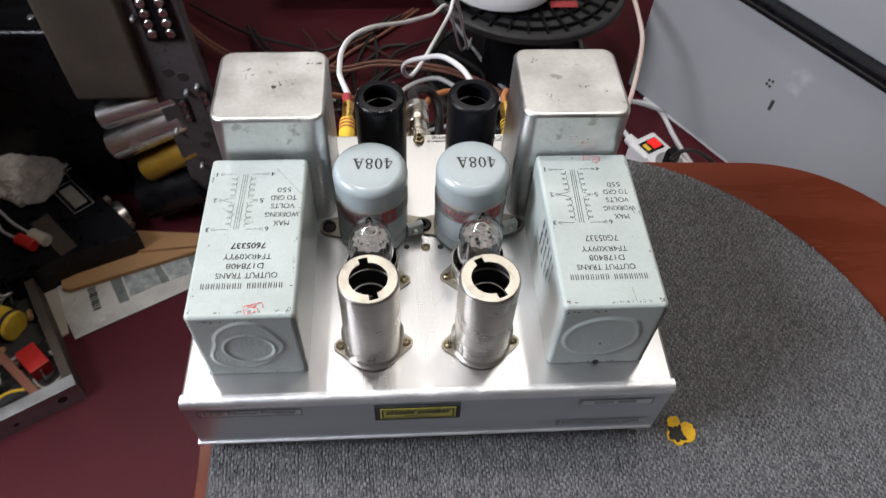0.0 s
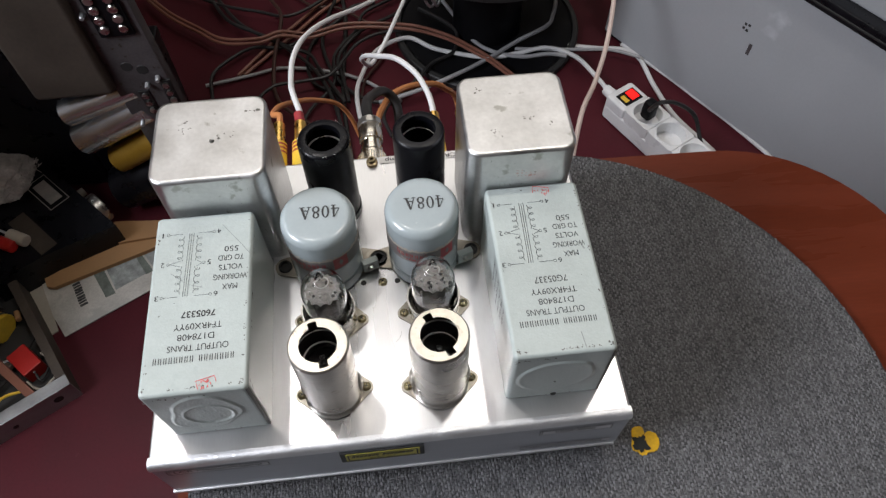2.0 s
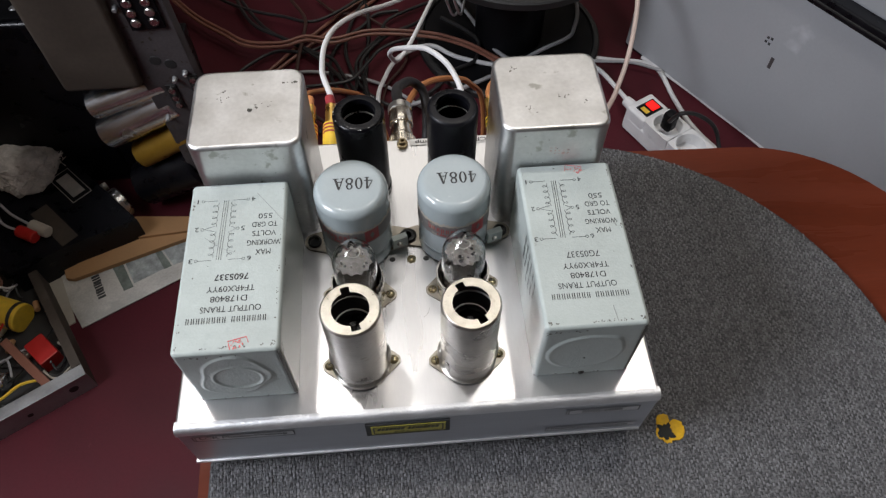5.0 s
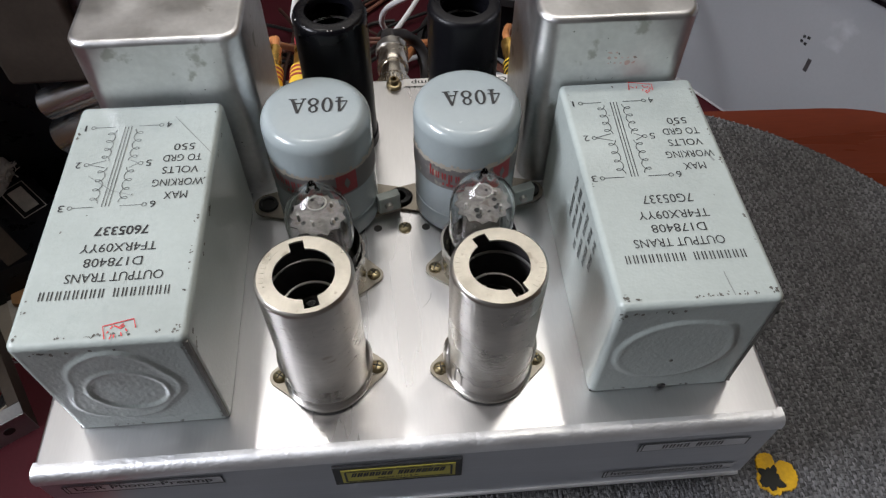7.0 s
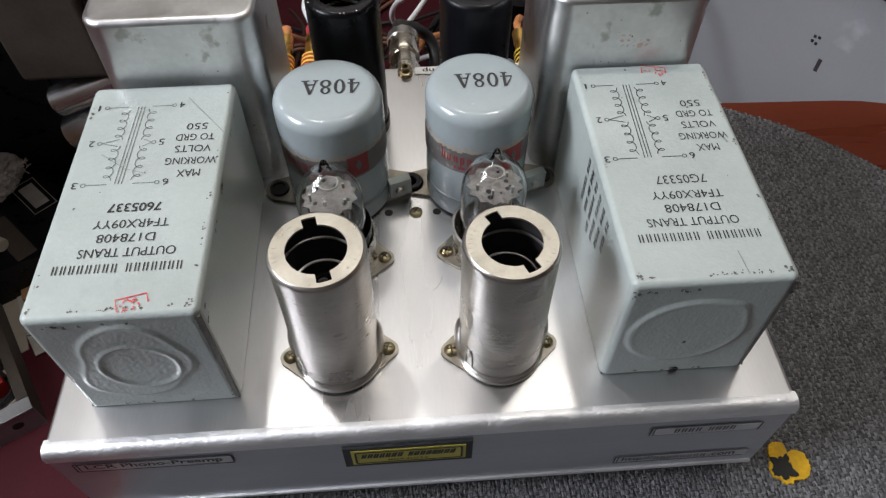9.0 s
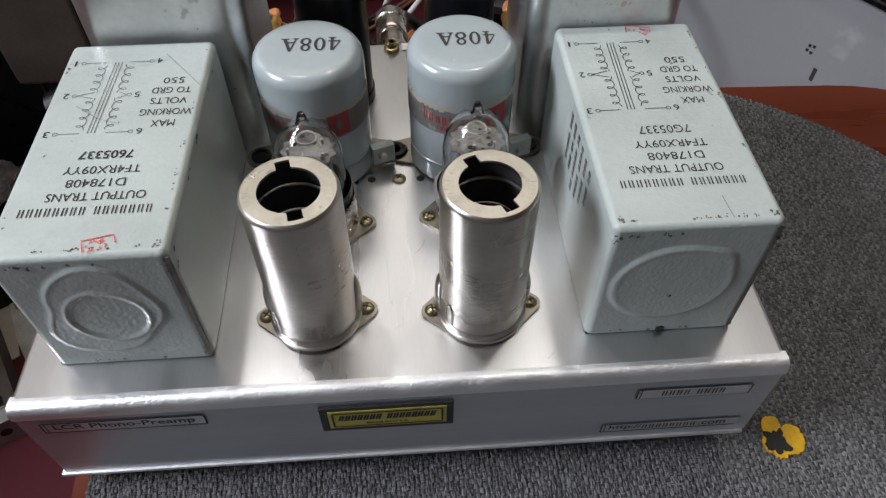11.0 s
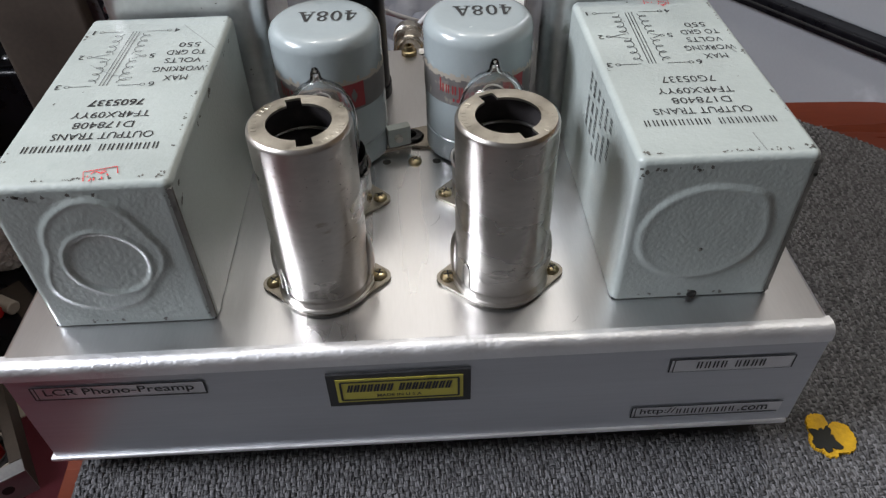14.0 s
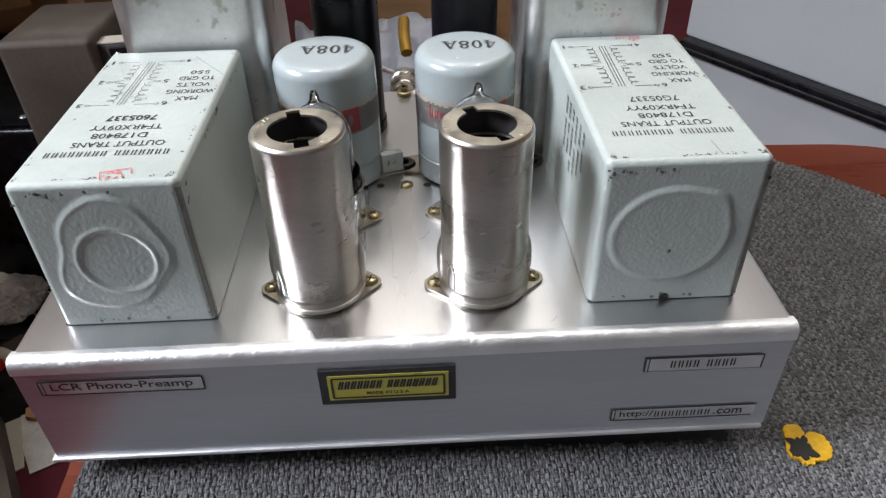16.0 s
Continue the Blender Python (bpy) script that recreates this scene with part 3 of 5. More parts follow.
    if side_print:
        bm = bmesh.new()
        for row, (words, length) in enumerate((((3, 5), 0.0165), ((3, 2, 3), 0.0165), ((2, 5, 2), 0.0205), ((4, 4), 0.019), ((3, 4), 0.0165), ((2, 3), 0.0125))):
            line = marks(words, length, 0.0021, 0.22)
            merged(bm, moved(line, pose(0.059 - 0.0046 * row, zt - 0.0045 - length / 2, 0, 0, 0, -90)))
        part("lettering", moved(bm, pose(cx - hw, 0, 0, 90, 0, -90) @ Matrix.Diagonal((-1, 1, 1, 1))), INK, body)
    part("seam", box(cx - hw + 0.0004, cx + hw - 0.0004, y0 + 0.0004, y1 - 0.0004, TOP - 0.0001, TOP + 0.0005), DARK, body)
    return body


def scratch(body, pts, w):
    part("scratch", moved(stroke(pts, w, bmesh.new()), pose(0, 0, 0.1022)), SCRATCH, body)


left_t = output_transformer(-0.0718, 1.0, (-0.0672, 0.0163, 190), 0.02, False, 3)
right_t = output_transformer(0.0697, -1.0, (0.0733, 0.0902, 165), 0.0, True, 8)


def pressed_front(parent, cx, height):
    """The front of a case, pressed out by the depth that height(x, z) gives."""
    bm, n, hw = bmesh.new(), 90, 0.0183
    z0, z1 = TOP + 0.0012, 0.1022 - 0.0022
    rows = []
    for i in range(n + 1):
        x = cx - hw + 2 * hw * i / n
        rows.append([bm.verts.new((x, 0.0128 - 0.00005 - height(x, z0 + (z1 - z0) * j / n), z0 + (z1 - z0) * j / n)) for j in range(n + 1)])
    for a, b in zip(rows, rows[1:]):
        for j in range(n):
            bm.faces.new((a[j], b[j], b[j + 1], a[j + 1]))
    return part("pressed_front", bm, GREY, parent, "", 3.0)


def step(d, w):
    t = min(max(0.5 - d / w, 0.0), 1.0)
    return t * t * (3 - 2 * t)


def left_press(x, z):
    """A lobed pad round a disc with a groove."""
    u, v = x + 0.0728, z - 0.0808
    a = math.atan2(v, u)
    lobe = 0.0155 + 0.0022 * math.cos(2 * a - 2.4) + 0.0009 * math.cos(3 * a + 0.8) + 0.0005 * math.cos(5 * a)
    d = math.hypot(u, v) - lobe
    e = math.hypot(x + 0.0717, z - 0.0795) - 0.0098
    rough = 0.00007 * noise.noise(Vector((x * 900, 0, z * 900))) * (0.3 + 0.7 * step(d, 0.002)) + 0.00008 * noise.noise(Vector((x * 160, 3, z * 160)))
    low = TOP + 0.0045 + 0.0008 * noise.noise(Vector((x * 260, 7, 0)))
    crumple = 0.0004 * math.exp(-((z - low) / 0.0006) ** 2) * max(0.0, 0.35 + noise.noise(Vector((x * 190, 1, 0)))) * (1 if x > -0.076 else 0.2)
    return max(0.0, 0.00042 * step(d, 0.0019) * (1 + 0.35 * math.exp(-((d + 0.0009) / 0.0006) ** 2)) + 0.00032 * math.exp(-(e / 0.0006) ** 2) - 0.00022 * step(e + 0.0008, 0.0014) + rough + crumple)


def right_press(x, z):
    """A shallow round pad."""
    u, v = x - 0.0682, z - 0.0800
    d = math.hypot(u, v * 1.08) - 0.0158 - 0.0016 * math.exp(-((math.atan2(v, u) - 0.75) / 0.3) ** 2)
    return max(0.0, 0.0005 * step(d, 0.0017) + 0.0001 * math.exp(-((d + 0.0012) / 0.0008) ** 2) + 0.00005 * noise.noise(Vector((x * 200, 9, z * 200))))


scratch(left_t, [(-0.0642, 0.0875), (-0.06, 0.082), (-0.0555, 0.0762), (-0.0525, 0.0722)], 0.0002)
scratch(left_t, [(-0.0843, 0.0655), (-0.0772, 0.0598), (-0.071, 0.0575)], 0.00018)
scratch(right_t, [(0.0771, 0.0215), (0.0774, 0.018), (0.0778, 0.0145)], 0.0003)
scratch(right_t, [(0.0852, 0.062), (0.0865, 0.0585)], 0.0006)
pressed_front(left_t, -0.0718, left_press)
pressed_front(right_t, 0.0697, right_press)
part("nail_hole", moved(lathe([(0, 0.0002), (0.0004, 0.0002), (0.0006, 0)], 7), pose(0.0684, 0.0121, 0.0754, 90, 0, 0)), CHIP, right_t)
part("notch", moved(lathe([(0, 0.0003), (0.0012, 0.0003), (0.0013, 0)], 16), pose(0.07, 0.0127, TOP + 0.0012, 90, 0, 0)), DARK, right_t)


# ---- bare metal transformer cans at the back ----
def metal_can(x0, x1, y0, y1, zt, seed):
    b = box(x0, x1, y0, y1, TOP, zt, 0.0019, 4, None, 0.0062, True)
    body = part("transformer_can", b, CAN, amp, "bare dull metal transformer can with scratches", 0.5)
    rnd = random.Random(seed)
    hub = [(rnd.uniform(x0 + 0.008, x1 - 0.008), rnd.uniform(y0 + 0.008, y1 - 0.008)) for _ in range(4)]
    spots = [(x + rnd.gauss(0, 0.0012), y + rnd.gauss(0, 0.0012)) for x, y in hub for _ in range(rnd.randint(2, 7))]
    sides = [(rnd.uniform(x0 + 0.007, x1 - 0.007), rnd.uniform(TOP + 0.02, zt - 0.004)) for _ in range(22)]
    tagged(part("pitted_spots", flakes(sides, 0.0004, seed + 40, pose(0, y0, 0, 90, 0, 0)), CHIP, body), kind="stuff")
    tagged(part("pitted_spots", flakes(spots, 0.0007, seed, pose(0, 0, zt)), CHIP, body), kind="stuff")
    return body


can_l = metal_can(-0.0907, -0.0425, 0.0962, 0.1422, 0.1222, 21)
can_r = metal_can(0.0415, 0.0885, 0.0945, 0.1402, 0.1245, 22)
tagged(part("red_smear", flakes([(0.0635 + 0.0019 * (k % 5), 0.1085 + 0.0019 * (k // 5)) for k in range(12)], 0.0009, 14, pose(0, 0.0945, 0, 90, 0, 0)), SMEAR, can_r), kind="stuff")
tagged(part("rubbed_patch", flakes([(-0.046, 0.1325), (-0.0475, 0.1322), (-0.0495, 0.1326), (-0.0512, 0.1324)], 0.0012, 5, pose(0, 0, 0.12225)), CHIP, can_l), kind="stuff")
tagged(part("rubbed_patch", flakes([(-0.0655, 0.1172), (-0.065, 0.1164), (-0.0645, 0.117)], 0.0012, 6, pose(0, 0, 0.12225)), CHIP, can_l), kind="stuff")


# ---- round grey cans ----
def sector(cx, cy, r, z0, z1, a0, a1, n=24):
    bm = bmesh.new()
    cols = []
    for k in range(n + 1):
        a = math.radians(a0 + (a1 - a0) * k / n)
        cols.append([bm.verts.new((cx + r * math.cos(a), cy + r * math.sin(a), z)) for z in (z0, z1)])
    for a, b in zip(cols, cols[1:]):
        bm.faces.new((a[0], b[0], b[1], a[1]))
    return bm


def ear_plate(cx, cy, half, r_mid, r_ear, z0, z1, turn=0.0):
    """A flat oval drawn out into two ears."""
    cloud = []
    for e, r in ((-half, r_ear), (0, r_mid), (half, r_ear)):
        cloud += [(cx + e + r * math.cos(math.radians(5 * k)), cy + r * math.sin(math.radians(5 * k))) for k in range(72)]
    pts = []
    for run in (sorted(cloud), sorted(cloud, reverse=True)):
        chain = []
        for p in run:
            while len(chain) > 1 and (chain[-1][0] - chain[-2][0]) * (p[1] - chain[-2][1]) - (chain[-1][1] - chain[-2][1]) * (p[0] - chain[-2][0]) <= 1e-12:
                chain.pop()
            chain.append(p)
        pts += chain[:-1]
    bm = slab(pts, z0, z1)
    return moved(bm, pose(cx, cy, 0) @ pose(0, 0, 0, 0, 0, turn) @ pose(-cx, -cy, 0))


def screw_head(x, y, z, r, parent, mat, seed):
    bm = lathe([(0, z + r * 0.62), (r * 0.5, z + r * 0.6), (r * 0.85, z + r * 0.4), (r, z + r * 0.12), (r, z)], 20, x, y)
    s = part("screw", bm, mat, parent)
    cross = bmesh.new()
    for t in (0, 90):
        c = box(-r * 0.55, r * 0.55, -r * 0.1, r * 0.1, z + r * 0.5, z + r * 0.66)
        merged(cross, moved(c, pose(x, y, 0, 0, 0, t + 35 + 20 * seed)))
    part("slot", cross, DARK, s)
    return s


def round_can(cx, cy, seed, clamp_x, band_turn):
    r, zt = 0.0164, 0.1022
    body = part("round_can", lathe([(r, TOP + 0.001), (r, 0.0664), (r - 0.0003, 0.0667), (r - 0.0003, 0.0671), (r, 0.0674), (r, zt - 0.004), (r - 0.0003, zt - 0.0026),
                                    (r - 0.0011, zt - 0.0012), (r - 0.0023, zt - 0.0004), (r - 0.0036, zt - 0.0001), (r - 0.006, zt), (0, zt + 0.0001)], 64, cx, cy), GREY2, amp,
                "round pale grey enamelled can with a paper band")
    type_number(on_top(cx + 0.0012, cy + 0.0008, zt + 0.0001), 0.0172, 0.0064, body)
    part("paper_band", sector(cx, cy, r + 0.0001, 0.0798, 0.0893, band_turn - 128, band_turn + 62, 50), BAND, body, "faded grey paper band with red print")
    rnd, rag = random.Random(seed + 60), bmesh.new()
    for k in range(60):
        a = band_turn - 120 + 3 * k
        merged(rag, sector(cx, cy, r + 0.00015, 0.0886 + rnd.uniform(-0.0006, 0.0002), 0.0896 + rnd.uniform(-0.0004, 0.0012), a, a + 3, 2))
    part("paper_edge", rag, CREAM, body, "torn cream paper edge")
    emblem = part("emblem", sector(cx, cy, r + 0.0002, 0.0806, 0.0887, band_turn - 11, band_turn + 13, 10), RED, body)
    for d, h in ((3.2, 0.0007), (2.1, 0.0014), (1.0, 0.0021)):
        part("diamond", sector(cx, cy, r + 0.0003, 0.0848 - h, 0.0848 + h, band_turn + 1 - d, band_turn + 1 + d, 4), BAND, emblem)
    for k, w in enumerate((6, 5, 5.5, 5, 5, 5, 2.5, 5.5)):
        a = band_turn - 82 + 7.6 * k
        tall = 0.0016 if k in (0, 6) else 0.0
        low = 0.0014 if k == 3 else 0.0
        for q0, q1, z0, z1 in ((0.0, 0.3, 0.0836 - low, 0.0864 + tall), (0.55, 0.85, 0.0836, 0.0864)):
            part("lettering", sector(cx, cy, r + 0.0002, z0, z1, a + w * q0, a + w * q1, 3), RED, body)
    for k in range(9):
        a = band_turn - 66 + 4.4 * k
        part("lettering", sector(cx, cy, r + 0.0002, 0.0812, 0.0823, a, a + (3.2 if k % 3 else 2.0), 3), RED, body)
    flange = part("flange", ear_plate(cx + 0.001, cy + 0.001, 0.0222, 0.0105, 0.0048, TOP + 0.0001, TOP + 0.0012), CADMIUM, body)
    for e in (-0.0222, 0.0222):
        part("rubber_grommet", lathe([(0, TOP + 0.0013), (0.0022, TOP + 0.0013), (0.0024, TOP + 0.0022), (0.0032, TOP + 0.0021), (0.0034, TOP + 0.0012)], 20, cx + 0.001 + e, cy + 0.001), DARK, body)
    strap = part("clamp_strap", sector(cx, cy, r + 0.0005, 0.0613, 0.0658, -150, -12, 30), GREY2, body)
    part("clamp_block", moved(box(-0.0038, 0.0038, -0.0016, 0.0016, 0.0603, 0.0672, 0.0004), pose(clamp_x, cy - 0.0045, 0, 0, 0, 18)), GREY, body)
    screw = moved(lathe([(0, 0.0016), (0.0012, 0.0013), (0.0014, 0)], 14), pose(clamp_x, cy - 0.0062, 0.0637, 90, 0, 18))
    part("screw", screw, STEEL, body)
    return body


round_can(-0.0245, 0.0885, 1, -0.0048, -62)
round_can(0.0209, 0.0885, 2, 0.0403, -55)
for i, (x, y) in enumerate(((-0.0089, 0.0772), (0.0072, 0.0767))):
    part("drilled_hole", lathe([(0, TOP + 0.0001), (0.0014, TOP + 0.0001)], 20, x, y), DARK, amp)
screw_head(0.0002, 0.0768, TOP, 0.0022, amp, BRASS, 1)


# ---- valves and their screens ----
def socket_base(cx, cy, turn, seed):
    base = part("valve_socket", ear_plate(cx, cy, 0.0139, 0.0122, 0.003, TOP + 0.0001, TOP + 0.001, turn), CADMIUM, amp, "plated socket flange with two screws")
    for k, e in enumerate((-0.0139, 0.0139)):
        a = math.radians(turn)
        screw_head(cx + e * math.cos(a), cy + e * math.sin(a), TOP + 0.001, 0.0021, base, BRASS, seed + k)
    return base


def tube_shield(cx, cy, notch, seed):
    base = socket_base(cx, cy, 2.0, seed)
    part("collar", lathe([(0.0126, TOP + 0.001), (0.0126, TOP + 0.0019), (0.0122, TOP + 0.0022), (0.0122, TOP + 0.0038), (0.01195, TOP + 0.0042)], 48, cx, cy), NICKEL, base)
    zt, r = 0.1083, 0.0118
    shell = part("tube_shield", lathe([(r + 0.0001, TOP + 0.0036), (r + 0.0001, 0.070), (r, 0.0715), (r, zt - 0.0012), (r - 0.0002, zt - 0.0005), (r - 0.0008, zt)], 64, cx, cy), NICKEL, amp,
                 "worn nickel valve screening can with a slotted top")
    bm, n = bmesh.new(), 120
    rings = [[], [], []]
    for k in range(n):
        a = 360 * k / n
        near = min(abs((a - notch - s + 180) % 360 - 180) for s in (0, 180))
        ri = 0.0098 if near < 12.5 else 0.0073
        c, s = math.cos(math.radians(a)), math.sin(math.radians(a))
        rings[0].append(bm.verts.new((cx + (r - 0.0008) * c, cy + (r - 0.0008) * s, zt)))
        rings[1].append(bm.verts.new((cx + ri * c, cy + ri * s, zt)))
        rings[2].append(bm.verts.new((cx + ri * c, cy + ri * s, zt - 0.0006)))
    for a, b in zip(rings, rings[1:]):
        for k in range(n):
            bm.faces.new((a[k], a[(k + 1) % n], b[(k + 1) % n], b[k]))
    part("rim", bm, NICKEL_TOP, shell, "pale embossed rim")
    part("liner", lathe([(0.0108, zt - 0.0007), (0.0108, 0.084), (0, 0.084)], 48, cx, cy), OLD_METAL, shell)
    part("spring_ring", tube([(cx + 0.0098 * math.cos(k * math.pi / 8), cy + 0.0098 * math.sin(k * math.pi / 8), 0.1003) for k in range(16)], 0.0004, 8, 3, None, True), STEEL, shell)
    part("spring_ring", tube([(cx + 0.0078 * math.cos(k * math.pi / 8), cy + 0.0078 * math.sin(k * math.pi / 8), 0.0935) for k in range(16)], 0.0004, 8, 3, None, True), STEEL, shell)
    part("glass_tip", lathe([(0, 0.0965), (0.0012, 0.096), (0.0016, 0.0925), (0.0045, 0.0905), (0.0085, 0.0865), (0.0088, 0.0842)], 32, cx, cy), GLASS, shell)
    # Embossed marks round the rim, too worn to read.
    bm = bmesh.new()
    for k in range(15):
        a = notch + 30 + 8 * k if k < 9 else notch + 205 + 8 * (k - 9)
        c = box(-0.0006, 0.0006, -0.0005, 0.0005, 0, 0.00007)
        merged(bm, moved(c, pose(cx, cy, zt, 0, 0, a) @ pose(0.0099, 0, 0)))
    tagged(part("embossing", bm, NICKEL_TOP, shell), kind="stuff")
    # Pits in the plating, thickest near one side.
    rnd, pits = random.Random(seed + 90), bmesh.new()
    for _ in range(130):
        a, z = math.radians(rnd.choice((rnd.gauss(-28, 16), rnd.gauss(-150, 20), rnd.uniform(-180, 0)))), TOP + 0.005 + 0.043 * rnd.random() ** 0.7
        q = rnd.uniform(0.00004, 0.00013)
        merged(pits, sector(cx, cy, r + 0.00006, z - q * rnd.uniform(0.7, 1.6), z + q, math.degrees(a - q / r), math.degrees(a + q / r), 1))
    tagged(part("pitting", pits, CHIP, shell), kind="stuff")
    # Pressed ears that lock on the collar.
    for e in (-1, 1):
        ear = bmesh.new()
        bmesh.ops.create_uvsphere(ear, u_segments=20, v_segments=14, radius=1.0)
        ear.transform(pose(cx + e * 0.0113, cy, 0.0668) @ Matrix.Diagonal((0.0019, 0.0031, 0.0082, 1)))
        part("bayonet_ear", ear, NICKEL, shell)
    a = math.radians(216)
    slot = [(cx + 0.01185 * math.cos(a + u), cy + 0.01185 * math.sin(a + u), z) for u, z in ((-0.11, 0.0625), (-0.11, 0.0672), (-0.07, 0.0692), (0.0, 0.0699), (0.07, 0.0692), (0.11, 0.0672), (0.11, 0.0625))]
    part("bayonet_slot", tube(slot, 0.00035, 8, 4), NICKEL, shell)
    return shell


tube_shield(-0.0243, 0.0245, 103, 1)
tube_shield(0.0217, 0.0236, 116, 3)


def bare_valve(cx, cy, seed, lit):
    base = socket_base(cx, cy, 4.0 if seed > 5 else -4.0, seed)
    part("skirt", lathe([(0.0116, TOP + 0.001), (0.0116, 0.0705), (0.0121, 0.071), (0.0113, 0.071), (0.0111, TOP + 0.0012)], 48, cx, cy), STEEL, base)
    part("dark_spring", sector(cx, cy, 0.0109, 0.0625, 0.0755, -40, 60, 16), BLACK, base)
    prof = [(0.0088, 0.0608), (0.0096, 0.0625), (0.0096, 0.0865), (0.0093, 0.0895), (0.0084, 0.0925), (0.0066, 0.0952), (0.0042, 0.0971), (0.0024, 0.0983), (0.0015, 0.0995),
            (0.0013, 0.101), (0.0008, 0.1022), (0, 0.1026)]
    inner = [(max(r - 0.0007, 0), z - 0.0006) for r, z in prof[::-1][2:]]
    valve = part("vacuum_valve", lathe(prof + [(0, 0.0995)] + inner, 40, cx, cy), GLASS, amp, "clear glass miniature valve with a pointed tip")
    rnd = random.Random(seed)
    for z, r in ((0.0885, 0.0082), (0.0692, 0.008)):
        pts = []
        for k in range(26):
            a = 2 * math.pi * k / 26
            rr = r * (0.86 + 0.14 * (k % 2)) * rnd.uniform(0.97, 1.0)
            pts.append((cx + rr * math.cos(a), cy + rr * math.sin(a)))
        disc = part("mica_disc", slab(pts, z, z + 0.0004), MICA, valve)
        for _ in range(7):
            a, d = rnd.uniform(0, 6.3), rnd.uniform(0.002, 0.0062)
            q = rnd.uniform(0.0004, 0.0009)
            part("opening", lathe([(0, z + 0.0005), (q, z + 0.0005)], 10, cx + d * math.cos(a), cy + d * math.sin(a)), DARK, disc)
    b = box(cx - 0.0052, cx + 0.0052, cy - 0.0034, cy + 0.0034, 0.0698, 0.0882, 0.0012)
    part("anode", b, PLATE, valve)
    for dx, dy in ((-0.0035, 0.003), (0.004, 0.0025), (-0.001, -0.004), (0.0045, -0.0036), (-0.005, -0.002)):
        part("support_rod", rod((cx + dx, cy + dy, 0.0885), (cx + dx, cy + dy, 0.0906 + rnd.uniform(0, 0.0012)), 0.0004, 10), STEEL, valve)
    part("getter_ring", tube([(cx + 0.0028 * math.cos(k * math.pi / 6), cy + 0.0015 + 0.0028 * math.sin(k * math.pi / 6), 0.0921) for k in range(12)], 0.0003, 6, 3, None, True), STEEL, valve)
    if lit:
        part("heater", rod((cx - 0.003, cy - 0.0036, 0.088), (cx + 0.0035, cy - 0.0036, 0.0882), 0.0005, 8), HEATER, valve)
    return valve


bare_valve(-0.0245, 0.0588, 4, False)
bare_valve(0.0228, 0.0598, 6, True)


# ---- tall black screens at the back ----
def black_screen(cx, cy, zt):
    r = 0.0118
    body = part("black_screen", lathe([(r + 0.0005, TOP), (r + 0.0005, TOP + 0.004), (r, TOP + 0.0045), (r, zt - 0.002), (r - 0.0004, zt - 0.0008), (r - 0.0014, zt), (0.0078, zt), (0.0074, zt - 0.0006),
                                       (0.0074, zt - 0.0028), (0.0098, zt - 0.003), (0.0098, zt - 0.03), (0, zt - 0.03)], 56, cx, cy), BLACK, amp,
                "tall black enamelled valve screen with an open top")
    part("spring_ring", tube([(cx + 0.0082 * math.cos(k * math.pi / 8), cy + 0.0082 * math.sin(k * math.pi / 8), zt - 0.0085) for k in range(16)], 0.0004, 8, 3, None, True), STEEL, body)
    return body


scr = black_screen(-0.0195, 0.1222, 0.1123)
rnd = random.Random(4)
spots = [(-0.0195 + 0.0112 * math.cos(a), 0.1222 + 0.0112 * math.sin(a)) for a in [rnd.uniform(2.4, 5.4) for _ in range(14)] + [0.9, 1.0]]
tagged(part("chipped_paint", flakes(spots, 0.00035, 9, pose(0, 0, 0.1122)), PAPER, scr), kind="stuff")
black_screen(0.0231, 0.1227, 0.1123)
part("earth_post", lathe([(0.003, TOP), (0.003, TOP + 0.0016), (0.0027, TOP + 0.0018), (0.002, TOP + 0.0019), (0.002, TOP + 0.0036), (0.0018, TOP + 0.0038), (0.0012, TOP + 0.0038),
                                 (0.0012, TOP + 0.002), (0, TOP + 0.002)], 12, -0.0006, 0.149), OLD_BRASS, amp)


# ---- plugs and leads at the back ----
def phono_plug(x, z, cable, mat, label, bands):
    lead = thing("audio_lead", label, "audio cable", (x, BACK, z), "audio leads behind the preamp")
    y = BACK
    part("jack_nut", rod((x, y, z), (x, y + 0.004, z), 0.0052, 6), GOLD, lead)
    shell = part("plug", rod((x, y + 0.004, z), (x, y + 0.026, z), 0.0046, 28, None, None, 0.0006), YELLOW, lead, "yellow plug sleeve with red rings")
    for k in range(3):
        part("ring", rod((x, y + 0.0175 + 0.0027 * k, z), (x, y + 0.0187 + 0.0027 * k, z), 0.00475, 28), bands, shell)
    part("tail", rod((x, y + 0.026, z), (x, y + 0.041, z), 0.0034, 24, None, None, 0.0004), GOLD, lead)
    if cable:
        part("cable", tube([(x, y + 0.04, z), (x, y + 0.048, z)] + cable, 0.0018, 10, 8), mat, lead)
    return lead


